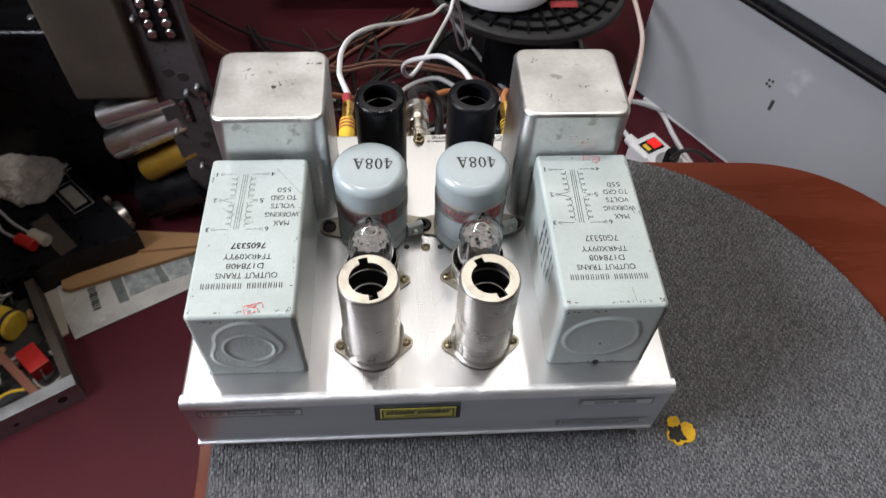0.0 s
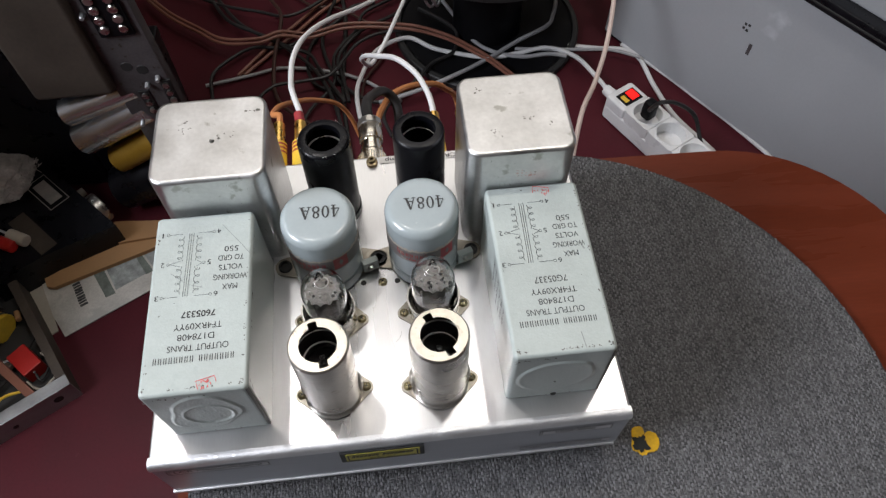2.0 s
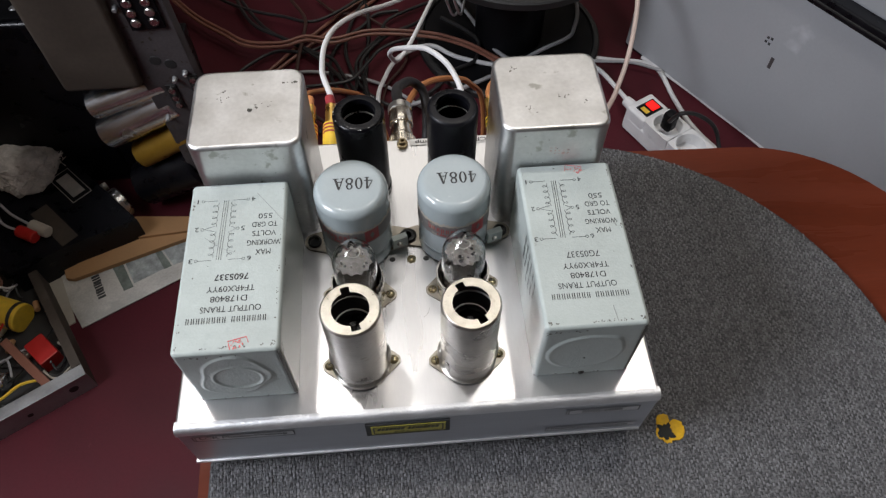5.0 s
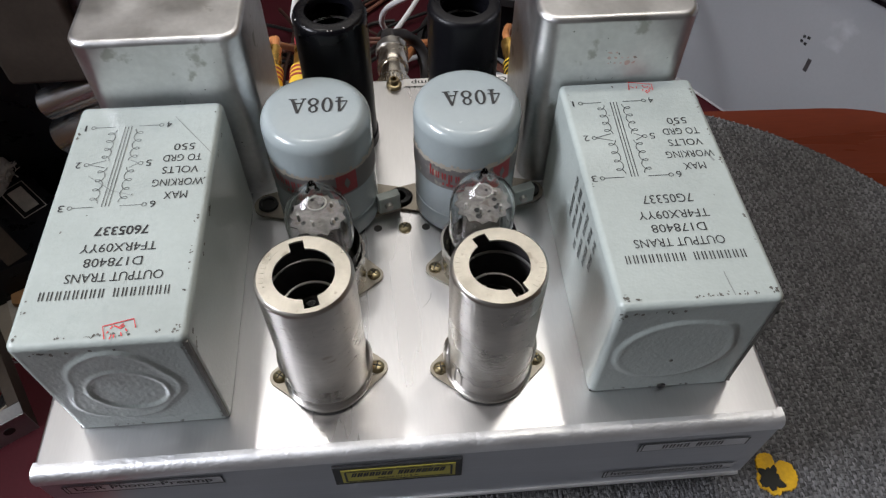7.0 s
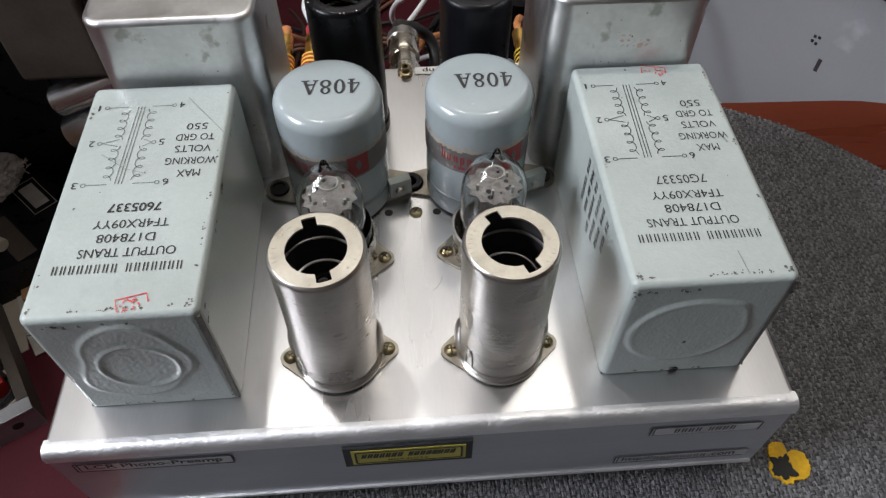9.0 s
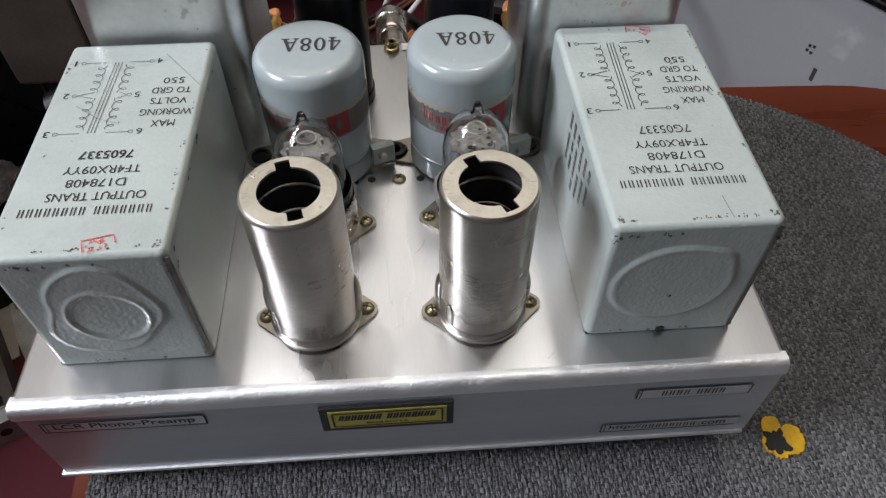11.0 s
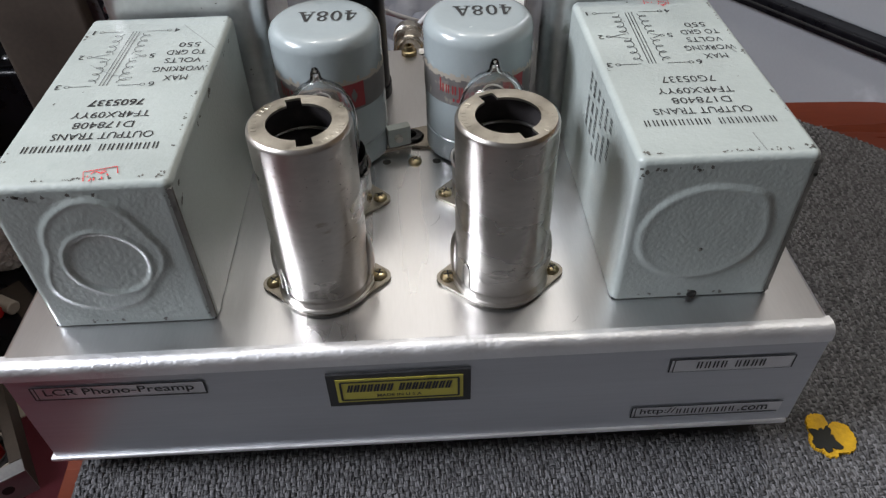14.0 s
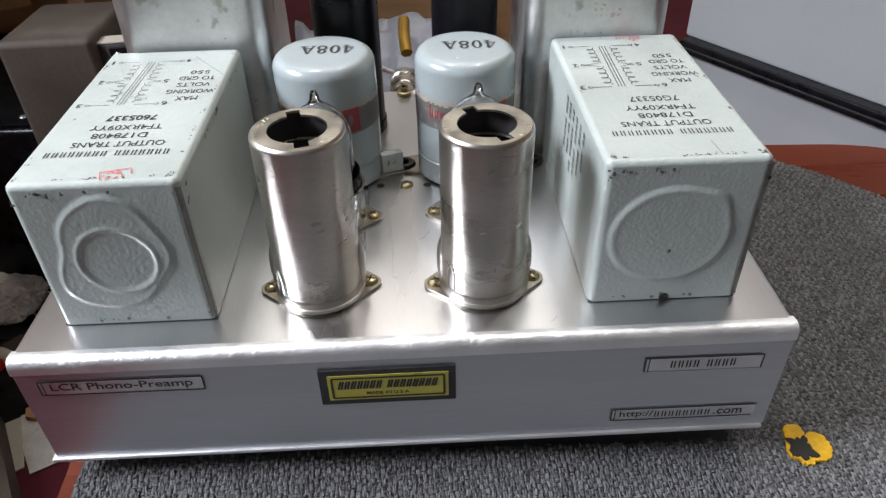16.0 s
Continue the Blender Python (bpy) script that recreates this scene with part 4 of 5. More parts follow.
lead = phono_plug(-0.0405, 0.044, [(-0.046, 0.225, 0.037), (-0.048, 0.24, 0.032), (-0.048, 0.27, 0.024), (-0.042, 0.3, 0.014), (-0.028, 0.34, -0.007), (-0.002, 0.4, -0.045), (0.025, 0.47, -0.086),
                                  (0.047, 0.55, -0.133), (0.08, 0.7, -0.3), (0.1, 0.8, -0.372)], CABLE_WHITE, "white audio lead with a yellow and gold plug", RED)
part("marker", rod((-0.0405, 0.1945, 0.044), (-0.0415, 0.2015, 0.0438), 0.0029, 20), RED, lead)
phono_plug(0.0365, 0.042, [(0.0345, 0.213, 0.0425), (0.029, 0.23, 0.041), (0.0185, 0.253, 0.032), (0.007, 0.28, 0.010), (-0.003, 0.31, -0.017), (-0.006, 0.33, -0.04), (0.0, 0.345, -0.059), (0.011, 0.37, -0.064),
                           (0.026, 0.42, -0.076), (0.042, 0.48, -0.093), (0.053, 0.52, -0.104), (0.09, 0.7, -0.3), (0.11, 0.82, -0.372)], CABLE_WHITE, "white audio lead with a gold plug", BLACK)
phono_plug(-0.0525, 0.044, [(-0.058, 0.21, 0.036), (-0.057, 0.24, 0.012), (-0.042, 0.28, -0.027), (-0.023, 0.3, -0.061), (-0.01, 0.3, -0.12), (0.01, 0.32, -0.3), (0.03, 0.36, -0.374)], CABLE_ORANGE,
           "orange audio lead with a yellow plug", RED)
phono_plug(0.0525, 0.042, [(0.058, 0.22, 0.03), (0.066, 0.25, -0.02), (0.07, 0.27, -0.12), (0.08, 0.3, -0.3), (0.1, 0.36, -0.374)], CABLE_ORANGE, "orange audio lead with a yellow plug", BLACK)
power = thing("power_lead", "black lead with a knurled silver round plug", "power cable", (0, BACK, 0.0475))
part("nut", rod((-0.0006, BACK, 0.0475), (-0.0006, BACK + 0.008, 0.0475), 0.0078, 36), PLUG_METAL, power)
for k in range(36):
    a = 2 * math.pi * k / 36
    part("knurl", rod((-0.0006 + 0.0078 * math.cos(a), BACK + 0.0008, 0.0475 + 0.0078 * math.sin(a)), (-0.0006 + 0.0078 * math.cos(a), BACK + 0.0072, 0.0475 + 0.0078 * math.sin(a)), 0.0004, 4), PLUG_METAL, power)
turned = lathe([(0.0058, 0.008), (0.0058, 0.0105), (0.0063, 0.0108), (0.0063, 0.013), (0.0057, 0.0134), (0.0057, 0.0185), (0.0066, 0.0188), (0.0068, 0.0195), (0.0068, 0.0285), (0.0062, 0.0295), (0, 0.0295)], 40)
part("plug", moved(turned, pose(-0.0006, BACK, 0.0475, -90, 0, 0)), PLUG_METAL, power)
part("grip", rod((-0.0006, BACK + 0.0285, 0.0475), (-0.0006, BACK + 0.034, 0.0475), 0.0071, 12, None, None, 0.0008), STEEL, power)
part("cable", tube([(-0.0006, BACK + 0.033, 0.0475), (-0.002, 0.2, 0.043), (-0.002, 0.215, 0.034), (0.0, 0.23, 0.023), (0.008, 0.25, 0.007), (0.016, 0.25, -0.004), (0.017, 0.235, -0.02), (0.012, 0.22, -0.06),
                    (0.0, 0.25, -0.2), (-0.03, 0.4, -0.36), (-0.049, 0.6, -0.374), (-0.04, 0.776, -0.374), (-0.049, 0.857, -0.374)], 0.0032, 10, 8), CABLE_BLACK, power)

# ---- room ----
FL = -0.38


def structure(name, bm, mat, label):
    return tagged(part(name, bm, mat), label, name.split("_")[0], kind="structure")


structure("floor", box(-1.9, 2.2, -1.7, 2.4, FL - 0.05, FL), FLOOR, "scuffed maroon vinyl floor strewn with cables")
structure("wall_north", box(-1.9, 2.2, 2.4, 2.5, FL, 2.1), WALL_PALE, "plain plaster wall")
# Unseen; dark and close so that less light reaches the front panel.
structure("wall_south", box(-1.0, 2.2, -1.1, -1.0, FL, 2.0), WALL_DARK, "unseen dark wall set close to cut light from the south")
structure("wall_west", box(-2.0, -1.9, -1.7, 2.4, FL, 2.1), WALL, "plain plaster wall")
# Unseen wall, added to back the window light close to the table.
structure("wall_inner", box(-1.1, -1.0, -1.7, 0.3, FL, 2.0), WALL, "plain plaster wall")
# Unseen; its tan is chosen to put warm reflections on the nickel.
structure("wall_east", box(2.2, 2.3, -1.7, 2.4, FL, 2.1), WALL_WARM, "unseen tan wall that gives warm reflections")
structure("ceiling", box(-1.9, 2.2, -1.7, 2.4, 2.0, 2.1), CEIL, "white painted ceiling")

# ---- side table with its cloth ----
table = thing("side_table", "small red-brown varnished wooden table with rounded corners", "table", (0.1, -0.1, FL))


def table_outline():
    x0, x1, y0, y1, r, pts = -0.1065, 0.317, -0.34, 0.172, 0.112, []
    for cx, cy, a in ((x1 - r, y1 - r, 0), (x0 + r, y1 - r, 90), (x0 + r, y0 + r, 180), (x1 - r, y0 + r, 270)):
        pts += [(cx + r * math.cos(math.radians(a + 6 * k)), cy + r * math.sin(math.radians(a + 6 * k))) for k in range(16)]
    return pts


bm = slab(table_outline(), -0.022, 0.0)
bmesh.ops.bevel(bm, geom=[e for e in bm.edges if e.calc_face_angle(0) > 1.0], offset=0.004, segments=3, affect="EDGES")
for v in bm.verts:
    v.co.z += min(mat_height(v.co.x, v.co.y) - 0.0045, 0.0125 if abs(v.co.x) < 0.105 and 0 < v.co.y < 0.16 else 1.0)
part("tabletop", bm, WOOD, table)
part("pedestal", lathe([(0.03, FL + 0.02), (0.025, -0.2), (0.03, -0.06)], 32, 0.1, -0.1), WOOD, table)
part("foot_plate", lathe([(0, FL), (0.15, FL), (0.15, FL + 0.012), (0.03, FL + 0.03), (0, FL + 0.03)], 48, 0.1, -0.1), WOOD, table)

MX, MY = 0.0865, 0.001


def mat_radius(a):
    return 0.1745 + 0.0125 * max(0.0, -math.cos(a)) ** 1.5 + 0.13 * max(0.0, -math.sin(a)) ** 2


def cloth_z(x, y):
    z = mat_height(x, y)
    inside = min(0.1045 - abs(x), 0.156 - y, y + 0.002)
    return min(z, 0.0165) if inside > 0 else z


cloth = thing("table_cloth", "round grey woven cloth mat lying on the wooden table", "cloth", (MX, MY, 0.0))
bm, rings = bmesh.new(), []
for i in range(25):
    f = i / 24
    rings.append([])
    for k in range(96):
        a = 2 * math.pi * k / 96
        r = max(mat_radius(a) * f, 0.0001)
        x, y = MX + r * math.cos(a), MY + r * math.sin(a)
        rings[-1].append(bm.verts.new((x, y, cloth_z(x, y) - (0.0 if i < 24 else 0.0004))))
rings.append([bm.verts.new((v.co.x, v.co.y, v.co.z - 0.0035)) for v in rings[-1]])
for a, b in zip(rings, rings[1:]):
    for k in range(96):
        bm.faces.new((a[k], b[k], b[(k + 1) % 96], a[(k + 1) % 96]))
part("backing", bm, CLOTH_BASE, cloth)


def weave():
    """Short yarn floats, crossing one another, over the part of the cloth that shows."""
    rnd = np.random.RandomState(5)
    pitch, turn = 0.00152, radians(3)
    i, j, strand = [g.ravel() for g in np.meshgrid(np.arange(-130, 130), np.arange(-110, 110), np.arange(2), indexing="ij")]
    across = (i + j) % 2 == 0
    side = (strand - 0.5) * 0.00062
    row_shift = 0.00022 * np.sin(j * 1.7) + 0.0002 * np.sin(i * 0.9)
    lx, ly = i * pitch + row_shift + np.where(across, 0, side), j * pitch + 0.0002 * np.sin(i * 1.3) + np.where(across, side, 0)
    x, y = MX + lx * math.cos(turn) - ly * math.sin(turn), MY + 0.02 + lx * math.sin(turn) + ly * math.cos(turn)
    a = np.arctan2(y - MY, x - MX)
    edge = 0.1745 + 0.0125 * np.maximum(0, -np.cos(a)) ** 1.5 + 0.13 * np.maximum(0, -np.sin(a)) ** 2
    keep = (y > -0.11) & (np.hypot(x - MX, y - MY) < edge - 0.001) & ~((np.abs(x) < 0.098) & (y > 0.006) & (y < 0.15))
    across, x, y = across[keep], x[keep], y[keep]
    n = len(x)
    ln = np.where(across, 0.00096, 0.00102) * rnd.uniform(0.8, 1.12, n)
    wd = 0.00033 * rnd.uniform(0.8, 1.25, n)
    hgt = np.where(across, 0.85, 1.0) * rnd.uniform(0.0008, 0.0016, n)
    t = np.where(across, 0, math.pi / 2) + rnd.uniform(-0.16, 0.16, n) + turn
    x, y = x + rnd.uniform(-0.00012, 0.00012, n), y + rnd.uniform(-0.00012, 0.00012, n)
    u, v = [g.ravel() for g in np.meshgrid(np.array([-1, -0.45, 0.45, 1]), np.array([-1, 0, 1]), indexing="ij")]
    dome = np.sqrt(np.clip(1 - 0.9 * u ** 2 - 0.5 * v ** 2, 0, 1))
    c, s = np.cos(t)[:, None], np.sin(t)[:, None]
    X = x[:, None] + u * ln[:, None] * c - v * wd[:, None] * s
    Y = y[:, None] + u * ln[:, None] * s + v * wd[:, None] * c
    z0 = 0.006 - 0.03 * x + 0.1 * y
    under = (np.abs(x) < 0.1045) & (y < 0.156) & (y > -0.002)
    z0 = np.where(under, np.minimum(z0, 0.0165), z0)
    Z = z0[:, None] - 0.0003 + hgt[:, None] * dome
    verts = np.stack([X, Y, Z], -1).reshape(-1, 3)
    quad = np.array([(p * 3 + q, (p + 1) * 3 + q, (p + 1) * 3 + q + 1, p * 3 + q + 1) for p in range(3) for q in range(2)])
    faces = (quad[None] + 12 * np.arange(n)[:, None, None]).reshape(-1, 4)
    mesh = bpy.data.meshes.new("woven_yarn")
    mesh.from_pydata(verts.tolist(), [], faces.tolist())
    mesh.polygons.foreach_set("use_smooth", [True] * len(mesh.polygons))
    ob = tagged(linked("woven_yarn", mesh, CLOTH, cloth), kind="stuff")
    mesh.materials.append(CLOTH_WEFT)
    mesh.polygons.foreach_set("material_index", np.repeat(across.astype(np.int32), 6))
    return ob


weave()

# Felt flower on the cloth.
flower = thing("felt_flower", "yellow felt flower patch with a dark centre on the cloth", "patch", (0.121, 0.003, cloth_z(0.121, 0.003)))


def ragged(cx, cy, shape, n, fray, seed):
    """An outline through (angle, radius) pairs with a frayed edge."""
    rnd, pts = random.Random(seed), []
    ring = [(shape[-1][0] - 360, shape[-1][1])] + list(shape) + [(shape[0][0] + 360, shape[0][1])]
    for k in range(n):
        a = 360 * k / n
        (a0, r0), (a1, r1) = next((p, q) for p, q in zip(ring, ring[1:]) if p[0] <= a < q[0])
        r = r0 + (r1 - r0) * (a - a0) / (a1 - a0) + rnd.uniform(-fray, fray)
        pts.append((cx + r * math.cos(math.radians(a)), cy + r * math.sin(math.radians(a))))
    return pts


def laid(bm):
    """Presses a flat sheet on to the sloping cloth."""
    for v in bm.verts:
        v.co.z += cloth_z(v.co.x, v.co.y)
    return bm


PETALS = ((5, 0.008), (22, 0.0078), (40, 0.0066), (54, 0.0056), (65, 0.0034), (76, 0.0056), (84, 0.0072), (105, 0.0077), (122, 0.0078), (134, 0.0066), (165, 0.0052), (190, 0.0062), (214, 0.007),
          (232, 0.0058), (252, 0.007), (268, 0.0068), (284, 0.0056), (300, 0.0064), (318, 0.0076), (342, 0.0082))
HEART = ((10, 0.003), (28, 0.0024), (62, 0.0046), (80, 0.0028), (120, 0.0028), (148, 0.005), (165, 0.0034), (185, 0.004), (215, 0.005), (240, 0.0036), (262, 0.0052), (285, 0.0036), (318, 0.0056), (340, 0.0028))
part("petals", laid(slab(ragged(0.1208, 0.0025, PETALS, 130, 0.00032, 12), 0.0004, 0.0015)), FLOWER, flower)
part("centre", laid(slab(ragged(0.1196, 0.0018, HEART, 60, 0.0004, 4), 0.0012, 0.0019)), FLOWER_DARK, flower)

# ---- pale cabinet ----
cab = thing("cabinet", "large pale grey painted metal cabinet with a black trim strip", "cabinet", (0.3408, 0.7111, FL))
CM = pose(0.3408, 0.7111, FL, 0, 0, -57.6)
part("body", moved(box(0.0, 1.1, 0.0, 0.55, 0.004, 0.2235, 0.003), CM), WHITE_METAL, cab)
part("upper_body", moved(box(-0.008, 1.1, 0.004, 0.55, 0.238, 0.62, 0.004), CM), WHITE_METAL, cab)
part("trim", moved(box(-0.003, 1.1, -0.013, 0.5, 0.2225, 0.239, 0.004), CM), BLACK, cab, "glossy black trim strip")
# A raised, paler line draws the gloss highlight along the trim.
part("trim_highlight", moved(box(-0.002, 1.1, -0.0142, -0.011, 0.229, 0.2315, 0.0006), CM), RUBBER, cab)
part("plinth", moved(box(0.0, 1.1, 0.003, 0.5, 0.0, 0.005), CM), BLACK_PLASTIC, cab)
for k, (u, z) in enumerate(((0.199, 0.149), (0.204, 0.150), (0.198, 0.143), (0.203, 0.142))):
    part("screw_mark", moved(box(u - 0.0016, u + 0.0016, -0.0004, 0.001, z - 0.0016, z + 0.0016), CM), RUBBER, cab)
part("printed_mark", moved(box(0.2135, 0.218, -0.0004, 0.001, 0.113, 0.129), CM), OLD_METAL, cab)

# ---- power strip ----
strip = thing("power_strip", "white power strip with a glowing red switch on the floor", "power strip", (0.33, 0.53, FL))
SM = pose(0.319, 0.560, FL, 0, 0, -61.5)


def holed_block(u0, u1, hw, z0, z1, r, n=40):
    """A block with a round hole through its top."""
    bm, um = bmesh.new(), (u0 + u1) / 2
    inner, outer = [], []
    for k in range(n):
        c, q = math.cos(2 * math.pi * k / n), math.sin(2 * math.pi * k / n)
        f = min((u1 - u0) / 2 / max(abs(c), 1e-6), hw / max(abs(q), 1e-6))
        inner.append(bm.verts.new((um + r * c, r * q, z1)))
        outer.append([bm.verts.new((um + f * c, f * q, z)) for z in (z1, z0)])
    for k in range(n):
        j = (k + 1) % n
        bm.faces.new((inner[k], outer[k][0], outer[j][0], inner[j]))
        bm.faces.new((outer[k][0], outer[k][1], outer[j][1], outer[j][0]))
    return bm


body = part("body", moved(box(0.0, 0.2, -0.0225, 0.0225, 0.0, 0.0245, 0.004, 3), SM), WHITE_PLASTIC, strip)
part("switch_block", moved(box(0.0, 0.0355, -0.0222, 0.0222, 0.02, 0.04, 0.004, 3), SM), WHITE_PLASTIC, strip)
part("end_block", moved(box(0.1605, 0.2, -0.0222, 0.0222, 0.02, 0.04, 0.004, 3), SM), WHITE_PLASTIC, strip)
for u in (0.056, 0.098, 0.14):
    part("outlet_block", moved(holed_block(u - 0.0206, u + 0.0206, 0.0222, 0.02, 0.0402, 0.0195), SM), WHITE_PLASTIC, strip)
sw = part("switch_frame", moved(box(0.010, 0.031, -0.0145, 0.0145, 0.0395, 0.0408), SM), BLACK_PLASTIC, strip)
part("switch", moved(box(0.0125, 0.0275, -0.001, 0.0115, 0.0405, 0.0425, 0.0008), SM), SWITCH, sw, "lit red rocker switch")
part("label", moved(box(0.0145, 0.0265, -0.0115, -0.005, 0.0408, 0.0411), SM), YELLOW, sw)
for u in (0.056, 0.098, 0.14):
    part("outlet", moved(lathe([(0.0205, 0.0402), (0.0195, 0.041), (0.0185, 0.0405), (0.0175, 0.024), (0, 0.024)], 40), SM @ pose(u, 0, 0)), WHITE_PLASTIC, strip)
    for e in (-0.0095, 0.0095):
        part("pin_hole", moved(lathe([(0, 0.0243), (0.0024, 0.0243)], 12), SM @ pose(u, e, 0)), DARK, strip)
part("neck", moved(rod((-0.02, 0, 0.02), (0.003, 0, 0.02), 0.007, 20, None, 0.009), SM), WHITE_PLASTIC, strip)
plug = thing("black_plug", "black plug pushed into the power strip with its lead", "plug", (0.34, 0.5, FL))
part("head", moved(box(0.048, 0.064, -0.008, 0.008, 0.034, 0.062, 0.004), SM), BLACK_PLASTIC, plug)
part("cable", tube([(0.3395, 0.5, FL + 0.058), (0.345, 0.49, -0.298), (0.367, 0.488, -0.3), (0.399, 0.49, -0.33), (0.41, 0.46, -0.36), (0.43, 0.4, -0.374)], 0.0028, 8), CABLE_BLACK, plug)

# ---- cable drum ----
DX, DY, dz = 0.168, 0.738, -0.212
drum = thing("cable_drum", "black plastic cable drum with a ribbed flange", "cable drum", (DX, DY, FL))
part("hub", lathe([(0.05, FL + 0.01), (0.05, dz)], 40, DX, DY), BLACK_PLASTIC, drum)
for z in (FL, dz - 0.012):
    fl = part("flange", lathe([(0.03, z), (0.134, z), (0.136, z + 0.002), (0.136, z + 0.01), (0.134, z + 0.012), (0.128, z + 0.012), (0.126, z + 0.006), (0.04, z + 0.006), (0.03, z + 0.012)], 72, DX, DY), RUBBER, drum)
    if z == FL:
        part("smooth_disc", lathe([(0.04, z + 0.006), (0.04, z + 0.0105), (0.125, z + 0.0105)], 72, DX, DY), BLACK_PLASTIC, fl)
        continue
    for rr in (0.112, 0.092, 0.07):
        part("rib", lathe([(rr - 0.0015, z + 0.006), (rr - 0.001, z + 0.0115), (rr + 0.001, z + 0.0115), (rr + 0.0015, z + 0.006)], 72, DX, DY), BLACK_PLASTIC, fl)
    for k in range(30):
        b = box(0.042, 0.127, -0.0012, 0.0012, z + 0.006, z + 0.0115)
        part("spoke", moved(b, pose(DX, DY, 0, 0, 0, 12 * k)), BLACK_PLASTIC, fl)
bm = lathe([(0, 0.0), (0.055, 0.0), (0.066, 0.006), (0.068, 0.02), (0.06, 0.034), (0.04, 0.04), (0, 0.042)], 48)
bm.transform(pose(0.13, 0.70, dz + 0.001) @ Matrix.Diagonal((1.0, 0.8, 1, 1)))
tagged(part("plastic_housing", bm, WHITE_PLASTIC), "smooth white plastic housing lying on the cable drum", "housing")
tagged(part("sticker", box(0.19, 0.226, 0.666, 0.679, dz + 0.0002, dz + 0.0012), RED), "red and white sticker on the drum", "sticker")


# ---- cables on the floor ----
def floor_cable(pts, r, mat, label, lift=0.0):
    r *= 0.8
    tagged(part("cable", tube([(x, y, FL + r + lift) if z is None else (x, y, z) for x, y, z in pts], r, 8, 8), mat), label, "cable", "cables on the floor")


def on_floor(*xy):
    return [(x, y, None) for x, y in xy]


floor_cable(on_floor((0.02, 0.40), (-0.015, 0.5), (-0.03, 0.60), (-0.02, 0.65), (0.004, 0.694), (0.049, 0.714), (0.088, 0.686), (0.156, 0.662), (0.204, 0.665), (0.246, 0.671), (0.283, 0.649)) + [(0.302, 0.605, FL + 0.018), (0.312, 0.575, FL + 0.02)],
            0.004, CABLE_WHITE, "white mains cable running to the power strip", 0.012)
floor_cable(on_floor((0.06, 0.9), (0.077, 0.864), (0.098, 0.811), (0.118, 0.76), (0.14, 0.701), (0.165, 0.672), (0.205, 0.656), (0.246, 0.657), (0.27, 0.65)), 0.0036, CABLE_GREY, "grey cable lying on the floor", 0.014)
floor_cable(on_floor((0.27, 0.85), (0.278, 0.80), (0.275, 0.76), (0.265, 0.73), (0.252, 0.708), (0.205, 0.682), (0.155, 0.65), (0.106, 0.624), (0.05, 0.60), (0.0, 0.585)), 0.0036, CABLE_GREY, "grey cable lying on the floor", 0.02)
floor_cable(on_floor((0.2, 0.675), (0.246, 0.669), (0.295, 0.663), (0.338, 0.657), (0.375, 0.638)), 0.003, CABLE_GREY, "grey cable lying on the floor", 0.012)
floor_cable([(0.30, 0.72, -0.2), (0.295, 0.62, -0.202), (0.29, 0.58, -0.211), (0.274, 0.53, -0.237), (0.254, 0.49, -0.257), (0.227, 0.44, -0.254), (0.2, 0.36, -0.3), (0.18, 0.28, -0.37)], 0.0036, CABLE_PINK,
            "pale cable hanging down to the floor")
floor_cable(on_floor((0.26, 0.69), (0.32, 0.675), (0.357, 0.668), (0.378, 0.649), (0.385, 0.593), (0.398, 0.534), (0.43, 0.47), (0.46, 0.4)), 0.0042, CABLE_WHITE, "white cable beside the power strip")
floor_cable(on_floor((0.36, 0.68), (0.41, 0.608), (0.438, 0.563), (0.466, 0.52), (0.491, 0.475), (0.52, 0.42)), 0.0035, CABLE_WHITE, "white cable along the cabinet foot")
for k in range(2):
    o = 0.009 * k
    floor_cable(on_floor((-0.195 + o, 0.674), (-0.149 + o, 0.733 - o), (-0.117 + o, 0.767 - o), (-0.084 + o, 0.804 - o), (-0.04 + o, 0.843 - o), (0.02 + o, 0.9)), 0.0032, CABLE_BROWN, "copper-brown speaker cable on the floor", 0.004)
    floor_cable(on_floor((-0.34, 0.84 + o), (-0.296, 0.787 + o), (-0.25, 0.748 + o), (-0.215, 0.722 + o), (-0.165, 0.717 + o), (-0.132, 0.728 + o), (-0.09, 0.72 + o), (-0.034, 0.734 + o), (0.049, 0.722 + o), (0.1, 0.698 + o),
                         (0.136, 0.667 + o), (0.167, 0.633 + o), (0.2, 0.58 + o), (0.23, 0.5 + o)), 0.003, CABLE_BROWN, "copper-brown speaker cable on the floor", 0.022)
floor_cable(on_floor((-0.233, 0.836), (-0.193, 0.77), (-0.132, 0.718), (-0.09, 0.67), (-0.065, 0.613), (-0.05, 0.54)), 0.0034, CABLE_BLACK, "black cable lying on the floor", 0.012)
floor_cable(on_floor((0.0, 0.87), (-0.049, 0.829), (-0.117, 0.78), (-0.169, 0.794), (-0.24, 0.823), (-0.34, 0.9)), 0.003, CABLE_BLACK, "black cable lying on the floor", 0.014)
floor_cable(on_floor((-0.24, 0.66), (-0.179, 0.673), (-0.131, 0.683), (-0.066, 0.668), (-0.017, 0.644), (0.03, 0.60)), 0.003, CABLE_GREY, "grey cable lying on the floor", 0.003)
floor_cable(on_floor((-0.041, 0.6), (-0.047, 0.642), (-0.052, 0.69), (-0.017, 0.74), (0.04, 0.775), (0.067, 0.83), (0.075, 0.892)), 0.0034, CABLE_BLACK, "black cable lying on the floor", 0.01)
